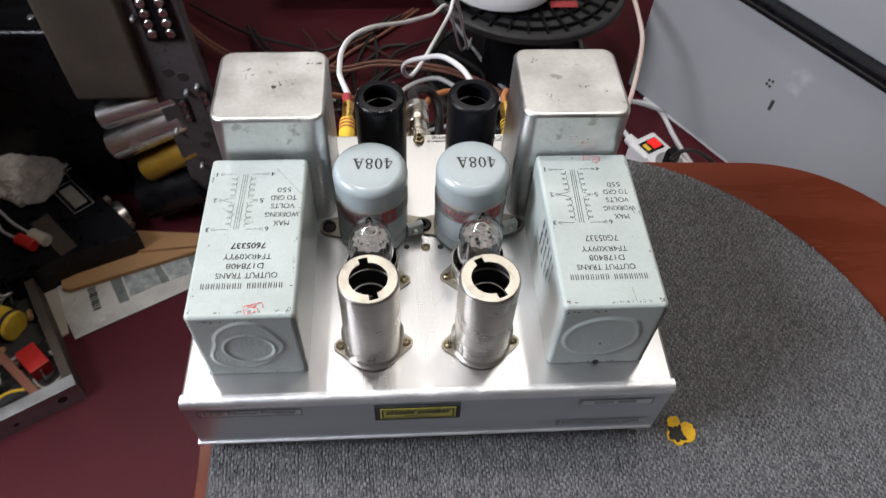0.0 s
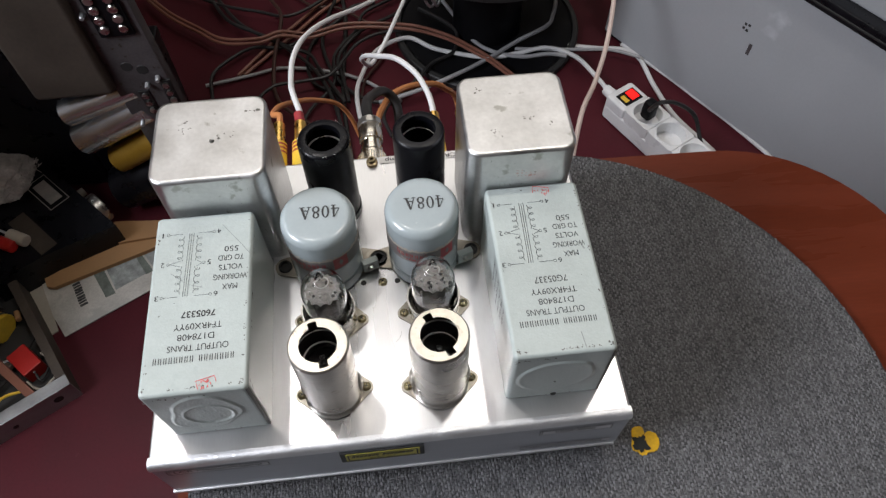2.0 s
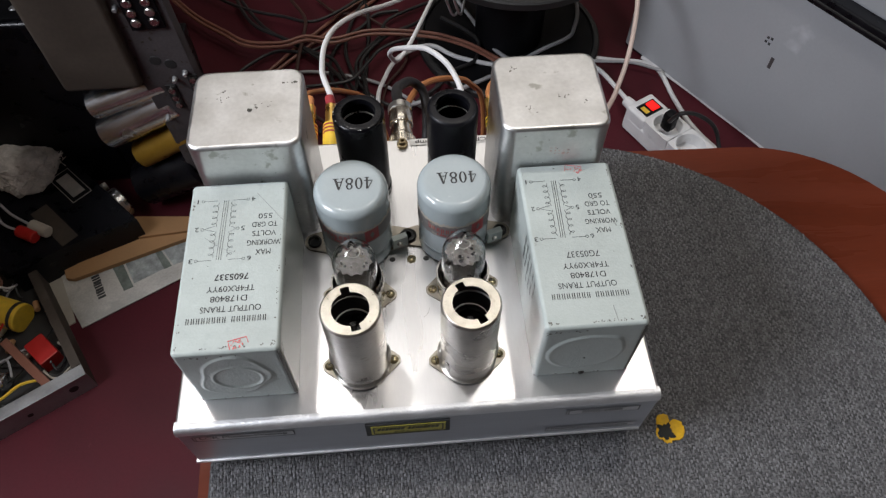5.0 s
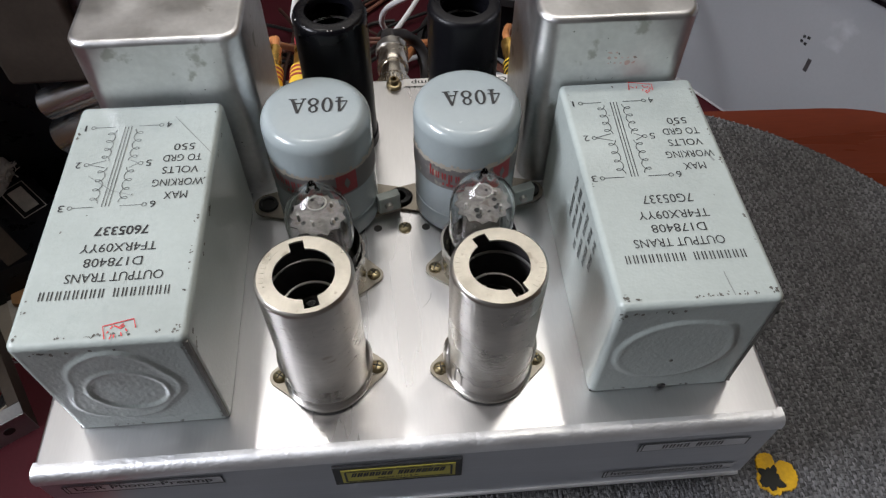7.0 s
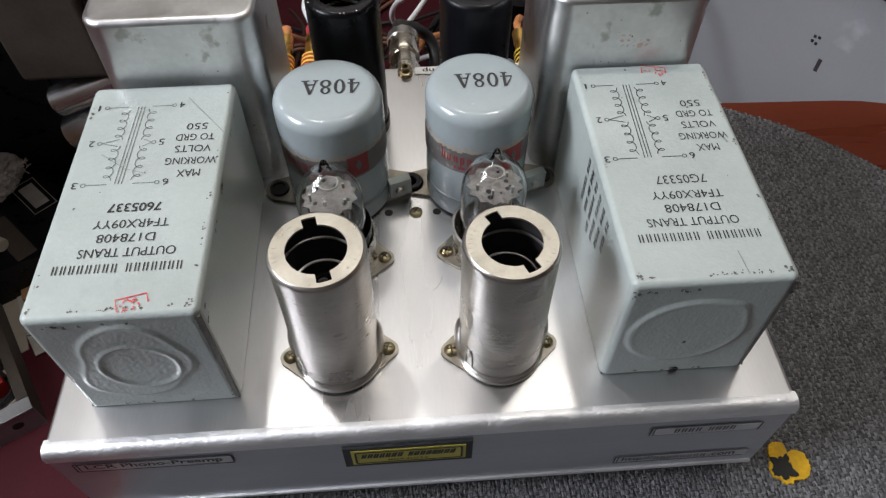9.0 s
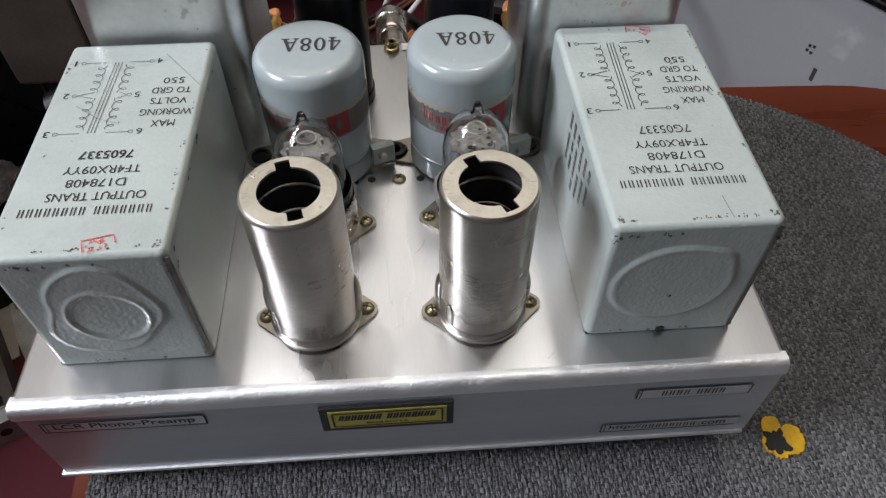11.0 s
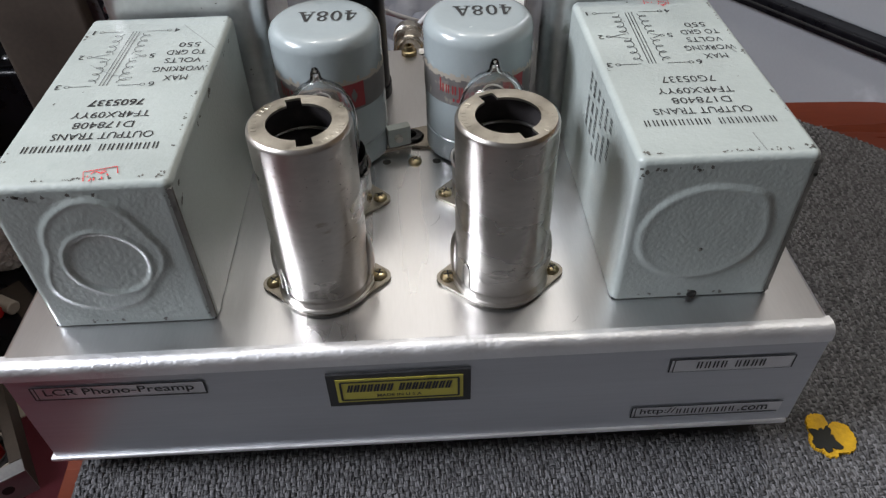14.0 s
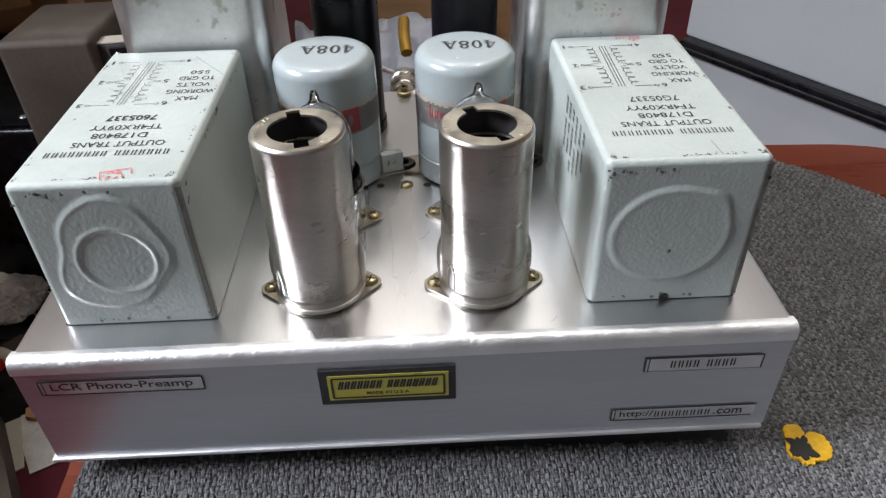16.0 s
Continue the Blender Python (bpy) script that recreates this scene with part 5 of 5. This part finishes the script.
floor_cable(on_floor((-0.02, 0.88), (-0.06, 0.8), (-0.075, 0.72), (-0.05, 0.64), (0.0, 0.6), (0.05, 0.63), (0.06, 0.7)), 0.0034, CABLE_BLACK, "black cable lying on the floor", 0.005)
floor_cable([(0.0, 0.22, 0.0), (0.006, 0.24, 0.0), (0.016, 0.26, -0.006), (0.034, 0.28, -0.02), (0.055, 0.3, -0.046), (0.07, 0.32, -0.1), (0.08, 0.36, -0.3), (0.1, 0.44, -0.374)], 0.0028, CABLE_ORANGE, "orange cable hanging behind the preamp")
rnd = random.Random(19)
for k in range(9):
    x, y, turn, pts = rnd.uniform(-0.22, 0.02), rnd.uniform(0.52, 0.6), rnd.uniform(60, 120), []
    for _ in range(9):
        pts.append((x, y))
        turn += rnd.uniform(-48, 48)
        step_len = rnd.uniform(0.03, 0.055)
        x, y = x + step_len * math.cos(math.radians(turn)), max(0.48, y + step_len * math.sin(math.radians(turn)))
    floor_cable(on_floor(*pts), rnd.uniform(0.0024, 0.0036), (CABLE_BLACK, CABLE_UMBER, CABLE_BLACK)[k % 3], ("black cable tangled on the floor", "dark brown cable tangled on the floor", "black cable tangled on the floor")[k % 3], 0.003 + 0.002 * k)
for a, b in (((0.54, 0.40), (0.66, 0.46)), ((0.56, 0.385), (0.68, 0.44)), ((0.53, 0.37), (0.65, 0.41))):
    floor_cable(on_floor(a, ((a[0] + b[0]) / 2 - 0.005, (a[1] + b[1]) / 2 + 0.006), b), 0.0038, CABLE_BLACK, "black cable lying by the cabinet")

# ---- old amplifier standing on its side ----
old = thing("old_amplifier", "old grey metal amplifier chassis standing on its side", "amplifier", (-0.25, 0.5, FL))
bm = box(-0.028, 0.028, 0.0, 0.016, 0.0, 0.35, 0.0015)
OM = pose(-0.2225, 0.458, FL, 0, -3.0, 0)
chas = part("chassis", moved(bm, OM), OLD_METAL, old)
for k in range(6):
    for j in range(2):
        part("terminal", moved(rod((-0.0035 + 0.017 * j, 0.0, 0.285 + 0.011 * k), (-0.0035 + 0.017 * j, -0.006, 0.285 + 0.011 * k), 0.0046, 16, None, None, 0.001), OM), STEEL, chas)
part("end_cap", moved(box(-0.028, 0.028, 0.0, 0.016, 0.3502, 0.352, 0.0006), OM), CREAM, chas, "pale end cap")
part("terminal_strip", moved(box(-0.0105, 0.021, -0.003, 0.001, 0.276, 0.347), OM), BLACK_PLASTIC, chas)
for x, z in ((-0.002, 0.187), (0.0235, 0.198)):
    sl = part("slot", moved(box(x - 0.0055, x + 0.0055, -0.0015, 0.001, z - 0.0165, z + 0.0165, 0.0006), OM), DARK, chas)
    for q in (-0.0105, 0.0, 0.0105):
        part("contact", moved(rod((x, -0.0005, z + q), (x, -0.004, z + q), 0.0034, 12), OM), STEEL, chas)
for x, z in ((-0.005, 0.236), (0.008, 0.23), (0.012, 0.15), (0.004, 0.135)):
    part("knockout", moved(lathe([(0, 0.0004), (0.0055, 0.0004), (0.0058, 0)], 20), OM @ pose(x, 0, z, 90, 0, 0)), RUBBER, chas)
for a, b, r, mat, lab in (((-0.244, 0.472, -0.1825), (-0.33, 0.472, -0.2145), 0.0146, CAP, "bright metal capacitor can"), ((-0.242, 0.475, -0.2135), (-0.331, 0.475, -0.2585), 0.0195, CAP, "bright metal capacitor can"),
                          ((-0.238, 0.475, -0.259), (-0.307, 0.475, -0.298), 0.0172, CAP_YELLOW, "mustard capacitor can")):
    part("capacitor", rod(a, b, r, 36, None, None, 0.0012), mat, old, lab)
part("black_can", rod((-0.244, 0.475, -0.318), (-0.322, 0.475, -0.352), 0.028, 36, None, None, 0.003), BLACK, old)
part("beige_can", moved(box(-0.079, 0.0, 0.0, 0.1, 0.0, 0.15, 0.006, 3), pose(-0.2585, 0.448, -0.172, 0, -1, 0)), BEIGE, old, "dull brown-grey transformer case")
part("base_frame", box(-0.345, -0.232, 0.5, 0.56, FL, FL + 0.2, 0.003), BLACK, old)
for x, z in ((0.006, 0.212), (0.019, 0.219), (-0.016, 0.302), (-0.02, 0.16), (0.022, 0.118), (-0.008, 0.105)):
    part("stud", moved(rod((x, 0.0, z), (x, -0.007, z), 0.0028, 10, None, 0.0022, 0.0005), OM), ZINC, chas)
rnd = random.Random(8)
spots = [(rnd.uniform(-0.025, 0.025), rnd.uniform(0.08, 0.34)) for _ in range(60)]
tagged(part("corrosion", flakes(spots, 0.0022, 18, OM @ pose(0, -0.0002, 0, 90, 0, 0)), BEIGE, chas), kind="stuff")
case = thing("black_case", "black enamelled equipment case standing behind the wadding", "equipment case", (-0.5, 0.56, FL))
part("body", box(-0.66, -0.348, 0.505, 0.68, FL, -0.13, 0.006, 3), BLACK, case)
part("cover", box(-0.655, -0.353, 0.51, 0.675, -0.1298, -0.126, 0.0015), BLACK_PLASTIC, case)
for x in (-0.62, -0.385):
    part("screw", lathe([(0, -0.1245), (0.003, -0.1248), (0.004, -0.126)], 14, x, 0.525), ZINC, case)


# ---- black power unit, wadding, card and papers ----
unit = thing("black_unit", "black metal power unit with pale labels and a silver knob", "power unit", (-0.40, 0.40, FL))
GROW = Matrix.Translation((0.0002, 0.0064, -0.0208)) @ Matrix.Scale(1.0579, 4)
UM = GROW @ pose(-0.382, 0.4323, FL, 0, 0, -46)
part("case", moved(slab([(-0.12, 0.022), (-0.12, -0.11), (0.056, -0.11), (0.07, -0.049), (0.096, 0.022)], 0.0412, 0.083), UM), BLACK, unit)
lab = part("label", moved(box(-0.026, 0.026, -0.0135, 0.0135, 0.0828, 0.0834), UM), BLACK_PLASTIC, unit)
part("print", moved(box(-0.018, 0.018, -0.0075, 0.0075, 0.0833, 0.0838), UM), NEWS, lab, "grey-white printed label")
for o in ((-0.024, 0.024, -0.0122, -0.0113), (-0.024, 0.024, 0.0113, 0.0122), (-0.0249, -0.024, -0.0122, 0.0122), (0.024, 0.0249, -0.0122, 0.0122)):
    part("border", moved(box(*o, 0.0833, 0.0836), UM), NEWS, lab)
part("label", moved(box(0.003, 0.067, -0.0525, -0.033, 0.0828, 0.0835), UM), BEIGE, unit)
part("knob", moved(rod((0.044, 0.022, 0.062), (0.044, 0.033, 0.062), 0.0185, 32, None, None, 0.0015), UM), STEEL, unit)
part("spindle", moved(rod((0.018, 0.022, 0.07), (0.018, 0.03, 0.07), 0.005, 20), UM), CREAM, unit)
twin = thing("phono_connectors", "red and cream phono plugs with thin leads on the black unit", "connector", (-0.405, 0.357, FL + 0.083))
for k, (mat, dx) in enumerate(((RED_PLASTIC, 0.0), (CREAM, 0.013))):
    part("plug", moved(rod((0.02 + 0.3 * dx, -0.073 + dx, 0.0905), (0.042 + 0.3 * dx, -0.066 + dx, 0.0905), 0.0068, 18, None, None, 0.001), UM), mat, twin)
    part("cable", moved(tube([(0.02 + 0.3 * dx, -0.073 + dx, 0.0905), (0.0, -0.08 + dx, 0.095), (-0.03, -0.07, 0.1), (-0.07, -0.08, 0.088), (-0.12, -0.06, 0.086)], 0.0015, 6), UM), CABLE_GREY, twin)
wad = bmesh.new()
bmesh.ops.create_icosphere(wad, subdivisions=5, radius=1.0)
for v in wad.verts:
    d = noise.noise(v.co * 1.6) * 0.25 + noise.noise(v.co * 6) * 0.08 + noise.noise(v.co * 16) * 0.07 + noise.noise(v.co * 40) * 0.04
    v.co = v.co * (1 + d)
wad.transform(GROW @ pose(-0.437, 0.459, -0.287, 0, 0, -30) @ Matrix.Diagonal((0.046, 0.036, 0.024, 1)))
wad_ob = tagged(part("wadding", wad, FLUFF), "torn grey-white wadding on the black unit", "wadding")
rnd, bm = random.Random(77), bmesh.new()
for k in range(420):
    a, d = rnd.uniform(0, 6.3), math.sqrt(rnd.random())
    p = Vector((-0.437 + 0.048 * d * math.cos(a), 0.459 + 0.042 * d * math.sin(a), -0.283 + 0.013 * (1 - d)))
    q = p + Vector((rnd.uniform(-0.012, 0.012), rnd.uniform(-0.012, 0.012), rnd.uniform(-0.001, 0.007)))
    e = q + Vector((rnd.uniform(-0.01, 0.01), rnd.uniform(-0.01, 0.01), rnd.uniform(-0.006, 0.002)))
    tube([p, p.lerp(q, 0.4), p.lerp(e, 0.4)], rnd.uniform(0.0004, 0.0008), 4, 3, bm)
bm.transform(GROW)
tagged(part("torn_fibre", bm, FLUFF, wad_ob), kind="stuff")
bm = slab([(-0.4110, 0.3783), (-0.3837, 0.4100), (-0.3346, 0.4375), (-0.2496, 0.4310), (-0.2470, 0.4096), (-0.2592, 0.4037), (-0.3928, 0.3520), (-0.4018, 0.3538)], FL + 0.004, FL + 0.01)
tagged(part("card_sheet", bm, CARD), "folded brown card lying beside the black unit", "card", "cards beside the unit")
bm = slab([(-0.3474, 0.4011), (-0.3403, 0.4184), (-0.2475, 0.4214), (-0.2461, 0.4100)], FL + 0.01, FL + 0.014)
tagged(part("card_sheet", bm, CARD), "folded brown card lying beside the black unit", "card", "cards beside the unit")
news = thing("newspaper", "crumpled pale printed paper lying on the floor", "paper", (-0.34, 0.36, FL))
part("sheet", slab([(-0.4133, 0.3646), (-0.3576, 0.3807), (-0.2496, 0.4163), (-0.2430, 0.3617), (-0.2597, 0.3539), (-0.3738, 0.2901), (-0.3919, 0.3183)], FL + 0.0016, FL + 0.003), NEWS, news)
part("sheet", slab([(-0.4310, 0.3633), (-0.4146, 0.3732), (-0.3835, 0.2991), (-0.3898, 0.2952)], FL, FL + 0.0015), CREAM, news)
for k, pts in enumerate(([(-0.3553, 0.3714), (-0.3435, 0.3755), (-0.3246, 0.3401), (-0.3350, 0.3356)],
                            [(-0.3402, 0.3754), (-0.3066, 0.3881), (-0.2925, 0.3628), (-0.3247, 0.3446)],
                            [(-0.3064, 0.3865), (-0.2999, 0.3894), (-0.2837, 0.3661), (-0.2919, 0.3618)],
                            [(-0.2981, 0.3909), (-0.2713, 0.4025), (-0.2589, 0.3768), (-0.2817, 0.3669)],
                            [(-0.2700, 0.4025), (-0.2626, 0.4054), (-0.2517, 0.3812), (-0.2581, 0.3768)])):
    part("print", slab(pts, FL + 0.003, FL + 0.0034), (NEWS_DARK, NEWS_GREY)[k % 2], news)
for k in range(3):
    part("print", moved(bars([4, 3, 4], 0.009, 0.0125), pose(-0.3705 + 0.0048 * k, 0.3545 - 0.0105 * k, FL + 0.0031, 0, 0, 118)), INK, news)

# ---- open chassis with wiring ----
opened = thing("open_chassis", "shallow grey metal chassis lying open with wired parts inside", "chassis", (-0.4, 0.23, FL))
XM = pose(-0.345, 0.220, FL, 0, 0, 211)
HIGH = 0.032
part("long_side", moved(box(0.0, 0.34, -0.002, 0.0, 0.0, HIGH), XM), ZINC, opened, "bright zinc-plated edge")
part("lip", moved(box(0.0, 0.34, -0.013, 0.001, HIGH - 0.0005, HIGH + 0.001, 0.0005), XM), ZINC, opened)
part("short_side", moved(box(0.0, 0.002, -0.28, -0.002, 0.0, HIGH), XM), BEIGE, opened)
part("side_lip", moved(box(0.0, 0.010, -0.28, -0.0135, HIGH - 0.0005, HIGH + 0.0008, 0.0004), XM), BEIGE, opened)
part("base_panel", moved(box(0.002, 0.34, -0.278, -0.002, 0.001, 0.003), XM), OLD_METAL, opened)
part("far_side", moved(box(0.0, 0.34, -0.282, -0.2801, 0.0, HIGH), XM), OLD_METAL, opened)
part("divider", moved(box(-0.042, 0.042, -0.0045, 0.0045, 0.002, 0.026, 0.0005), pose(-0.414, 0.240, FL, 0, 0, -43)), CABLE_BROWN, opened, "maroon insulating board")
part("hole", moved(lathe([(0, 0.0004), (0.0048, 0.0004), (0.005, 0)], 20), XM @ pose(0.019, 0.0, 0.017, -90, 0, 0)), DARK, opened)
part("hole", moved(lathe([(0, 0.0004), (0.0028, 0.0004), (0.003, 0)], 20), XM @ pose(0.066, 0.0, 0.014, -90, 0, 0)), DARK, opened)
part("red_capacitor", moved(box(-0.011, 0.011, -0.017, 0.017, 0.004, 0.026, 0.002), pose(-0.402, 0.256, FL, 0, 0, 45)), RED_PLASTIC, opened, "red box capacitor")
yel = part("yellow_capacitor", rod((-0.432, 0.298, FL + 0.02), (-0.50, 0.325, FL + 0.02), 0.0165, 28, None, None, 0.001), YELLOW, opened, "yellow tubular capacitor")
part("band", rod((-0.4365, 0.2998, FL + 0.02), (-0.4405, 0.3014, FL + 0.02), 0.0167, 28), INK, yel)
for x, y in ((-0.452, 0.247), (-0.432, 0.224)):
    part("silver_capacitor", rod((x, y, FL + 0.018), (x - 0.055, y + 0.006, FL + 0.018), 0.0095, 24, None, None, 0.001), CAP, opened)
loop = [(-0.385, 0.262), (-0.372, 0.252), (-0.366, 0.240), (-0.368, 0.228), (-0.376, 0.222), (-0.386, 0.224), (-0.393, 0.230)]
part("wire", tube([(x, y, FL + 0.026 - 0.003 * (k % 3)) for k, (x, y) in enumerate(loop)], 0.0012, 6, 6), CREAM, opened, "cream wire looped in the corner")
part("wire", tube([(x - 0.004, y + 0.004, FL + 0.02 + 0.002 * (k % 2)) for k, (x, y) in enumerate(loop)], 0.001, 6, 6), CABLE_BLACK, opened)
part("wire", tube([(-0.40, 0.222, FL + 0.02), (-0.415, 0.216, FL + 0.024), (-0.43, 0.204, FL + 0.022), (-0.445, 0.196, FL + 0.02)], 0.0017, 6, 6), YELLOW, opened)
rnd = random.Random(31)
for k, mat in enumerate((CABLE_WHITE, YELLOW, CABLE_BLACK, RED_PLASTIC, CABLE_GREY, CABLE_BLACK, CABLE_WHITE, YELLOW, CABLE_BLACK, CABLE_BROWN, CABLE_BLACK, CABLE_GREY)):
    a = Vector((rnd.uniform(0.01, 0.1), rnd.uniform(-0.19, -0.03), rnd.uniform(0.01, 0.026)))
    pts = [a]
    for _ in range(4):
        q = pts[-1] + Vector((rnd.uniform(-0.03, 0.04), rnd.uniform(-0.04, 0.04), rnd.uniform(-0.012, 0.012)))
        pts.append(Vector((min(max(q.x, 0.006), 0.3), min(max(q.y, -0.23), -0.012), min(max(q.z, 0.008), 0.028))))
    part("wire", moved(tube(pts, 0.0013, 6, 6), XM), mat, opened)
for k in range(14):
    x, y = rnd.uniform(0.01, 0.2), rnd.uniform(-0.2, -0.03)
    part("resistor", moved(rod((x, y, 0.013), (x + rnd.uniform(-0.012, 0.012), y + 0.014, 0.016), 0.0033, 12, None, None, 0.0008), XM), (BLACK_PLASTIC, CARD, STEEL)[k % 3], opened)
part("tag_board", moved(box(0.012, 0.2, -0.24, -0.02, 0.004, 0.007), XM), RUBBER, opened)

# ---- wooden rack at the back ----
rack = thing("wooden_rack", "pale wooden rack with an added upper board for shade", "rack", (-0.6, 1.1, FL))
RM = pose(-0.617, 0.945, FL, 0, 0, 32)
part("board", moved(box(-0.75, 0.33, 0.0, 0.32, 0.188, 0.222, 0.003), RM), PALE_WOOD, rack)
# Upper board is out of view, added to shade what stands below.
part("board", moved(box(-0.75, 0.33, 0.0, 0.32, 0.80, 0.83, 0.003), RM), PALE_WOOD, rack)
part("upright", moved(box(0.29, 0.325, 0.28, 0.315, 0.0, 0.80, 0.003), RM), PALE_WOOD, rack)
part("upright", moved(box(-0.75, -0.715, 0.28, 0.315, 0.0, 0.80, 0.003), RM), PALE_WOOD, rack)
part("back_panel", moved(box(-0.75, 0.33, 0.315, 0.33, 0.0, 0.83), RM), CREAM, rack)
tagged(part("carton", moved(box(0.085, 0.2, 0.02, 0.2, 0.0, 0.185, 0.003), RM), CREAM), "cream cardboard carton under the wooden board", "box", "cartons under the rack")
tagged(part("carton", moved(box(-0.3, 0.07, 0.06, 0.25, 0.0, 0.15, 0.003), RM), BEIGE), "grey-brown carton under the wooden board", "box", "cartons under the rack")
tagged(part("wooden_box", box(-0.08, 0.28, 1.12, 1.32, FL, -0.12, 0.004), PALE_WOOD), "low brown wooden box behind the cables", "box")
sheet = bmesh.new()
bmesh.ops.create_grid(sheet, x_segments=30, y_segments=16, size=0.5)
for v in sheet.verts:
    p = v.co.copy()
    v.co = Vector((-0.04 + 0.32 * p.x, 1.0 + 0.2 * p.y, FL + 0.05 + 0.09 * (p.y + 0.5) + 0.03 * noise.noise(p * 6) + 0.012 * noise.noise(p * 17)))
tagged(part("plastic_bag", sheet, BAG), "crumpled pale plastic sheet lying behind the cables", "bag")
# Unseen bench, added to keep ceiling light off the old equipment.
shade_bench = thing("workbench", "unseen wooden workbench added to shade the old equipment", "workbench", (-0.75, 0.65, FL))
part("top", box(-1.3, -0.22, 0.36, 1.15, 0.42, 0.45, 0.003), PALE_WOOD, shade_bench)
for x, y in ((-1.27, 0.37), (-1.27, 0.87), (-0.48, 0.87)):
    part("leg", box(x - 0.025, x + 0.025, y - 0.025, y + 0.025, FL, 0.42, 0.003), PALE_WOOD, shade_bench)
# Both panels are added too, to hold back window light from the left.
part("front_panel", box(-1.3, -0.53, 0.42, 0.44, FL, 0.42), PALE_WOOD, shade_bench)
part("window_baffle", box(-0.575, -0.56, 0.1, 0.42, FL, 0.14), PALE_WOOD, shade_bench)
strap = bmesh.new()
tube([(-0.009, 0.9, -0.225), (-0.012, 0.93, -0.21), (-0.012, 0.97, -0.2)], 0.009, 10, 6, strap)
tagged(part("yellow_ribbon", strap, CAP_YELLOW), "yellow ribbon lying on the pale plastic sheet", "ribbon")
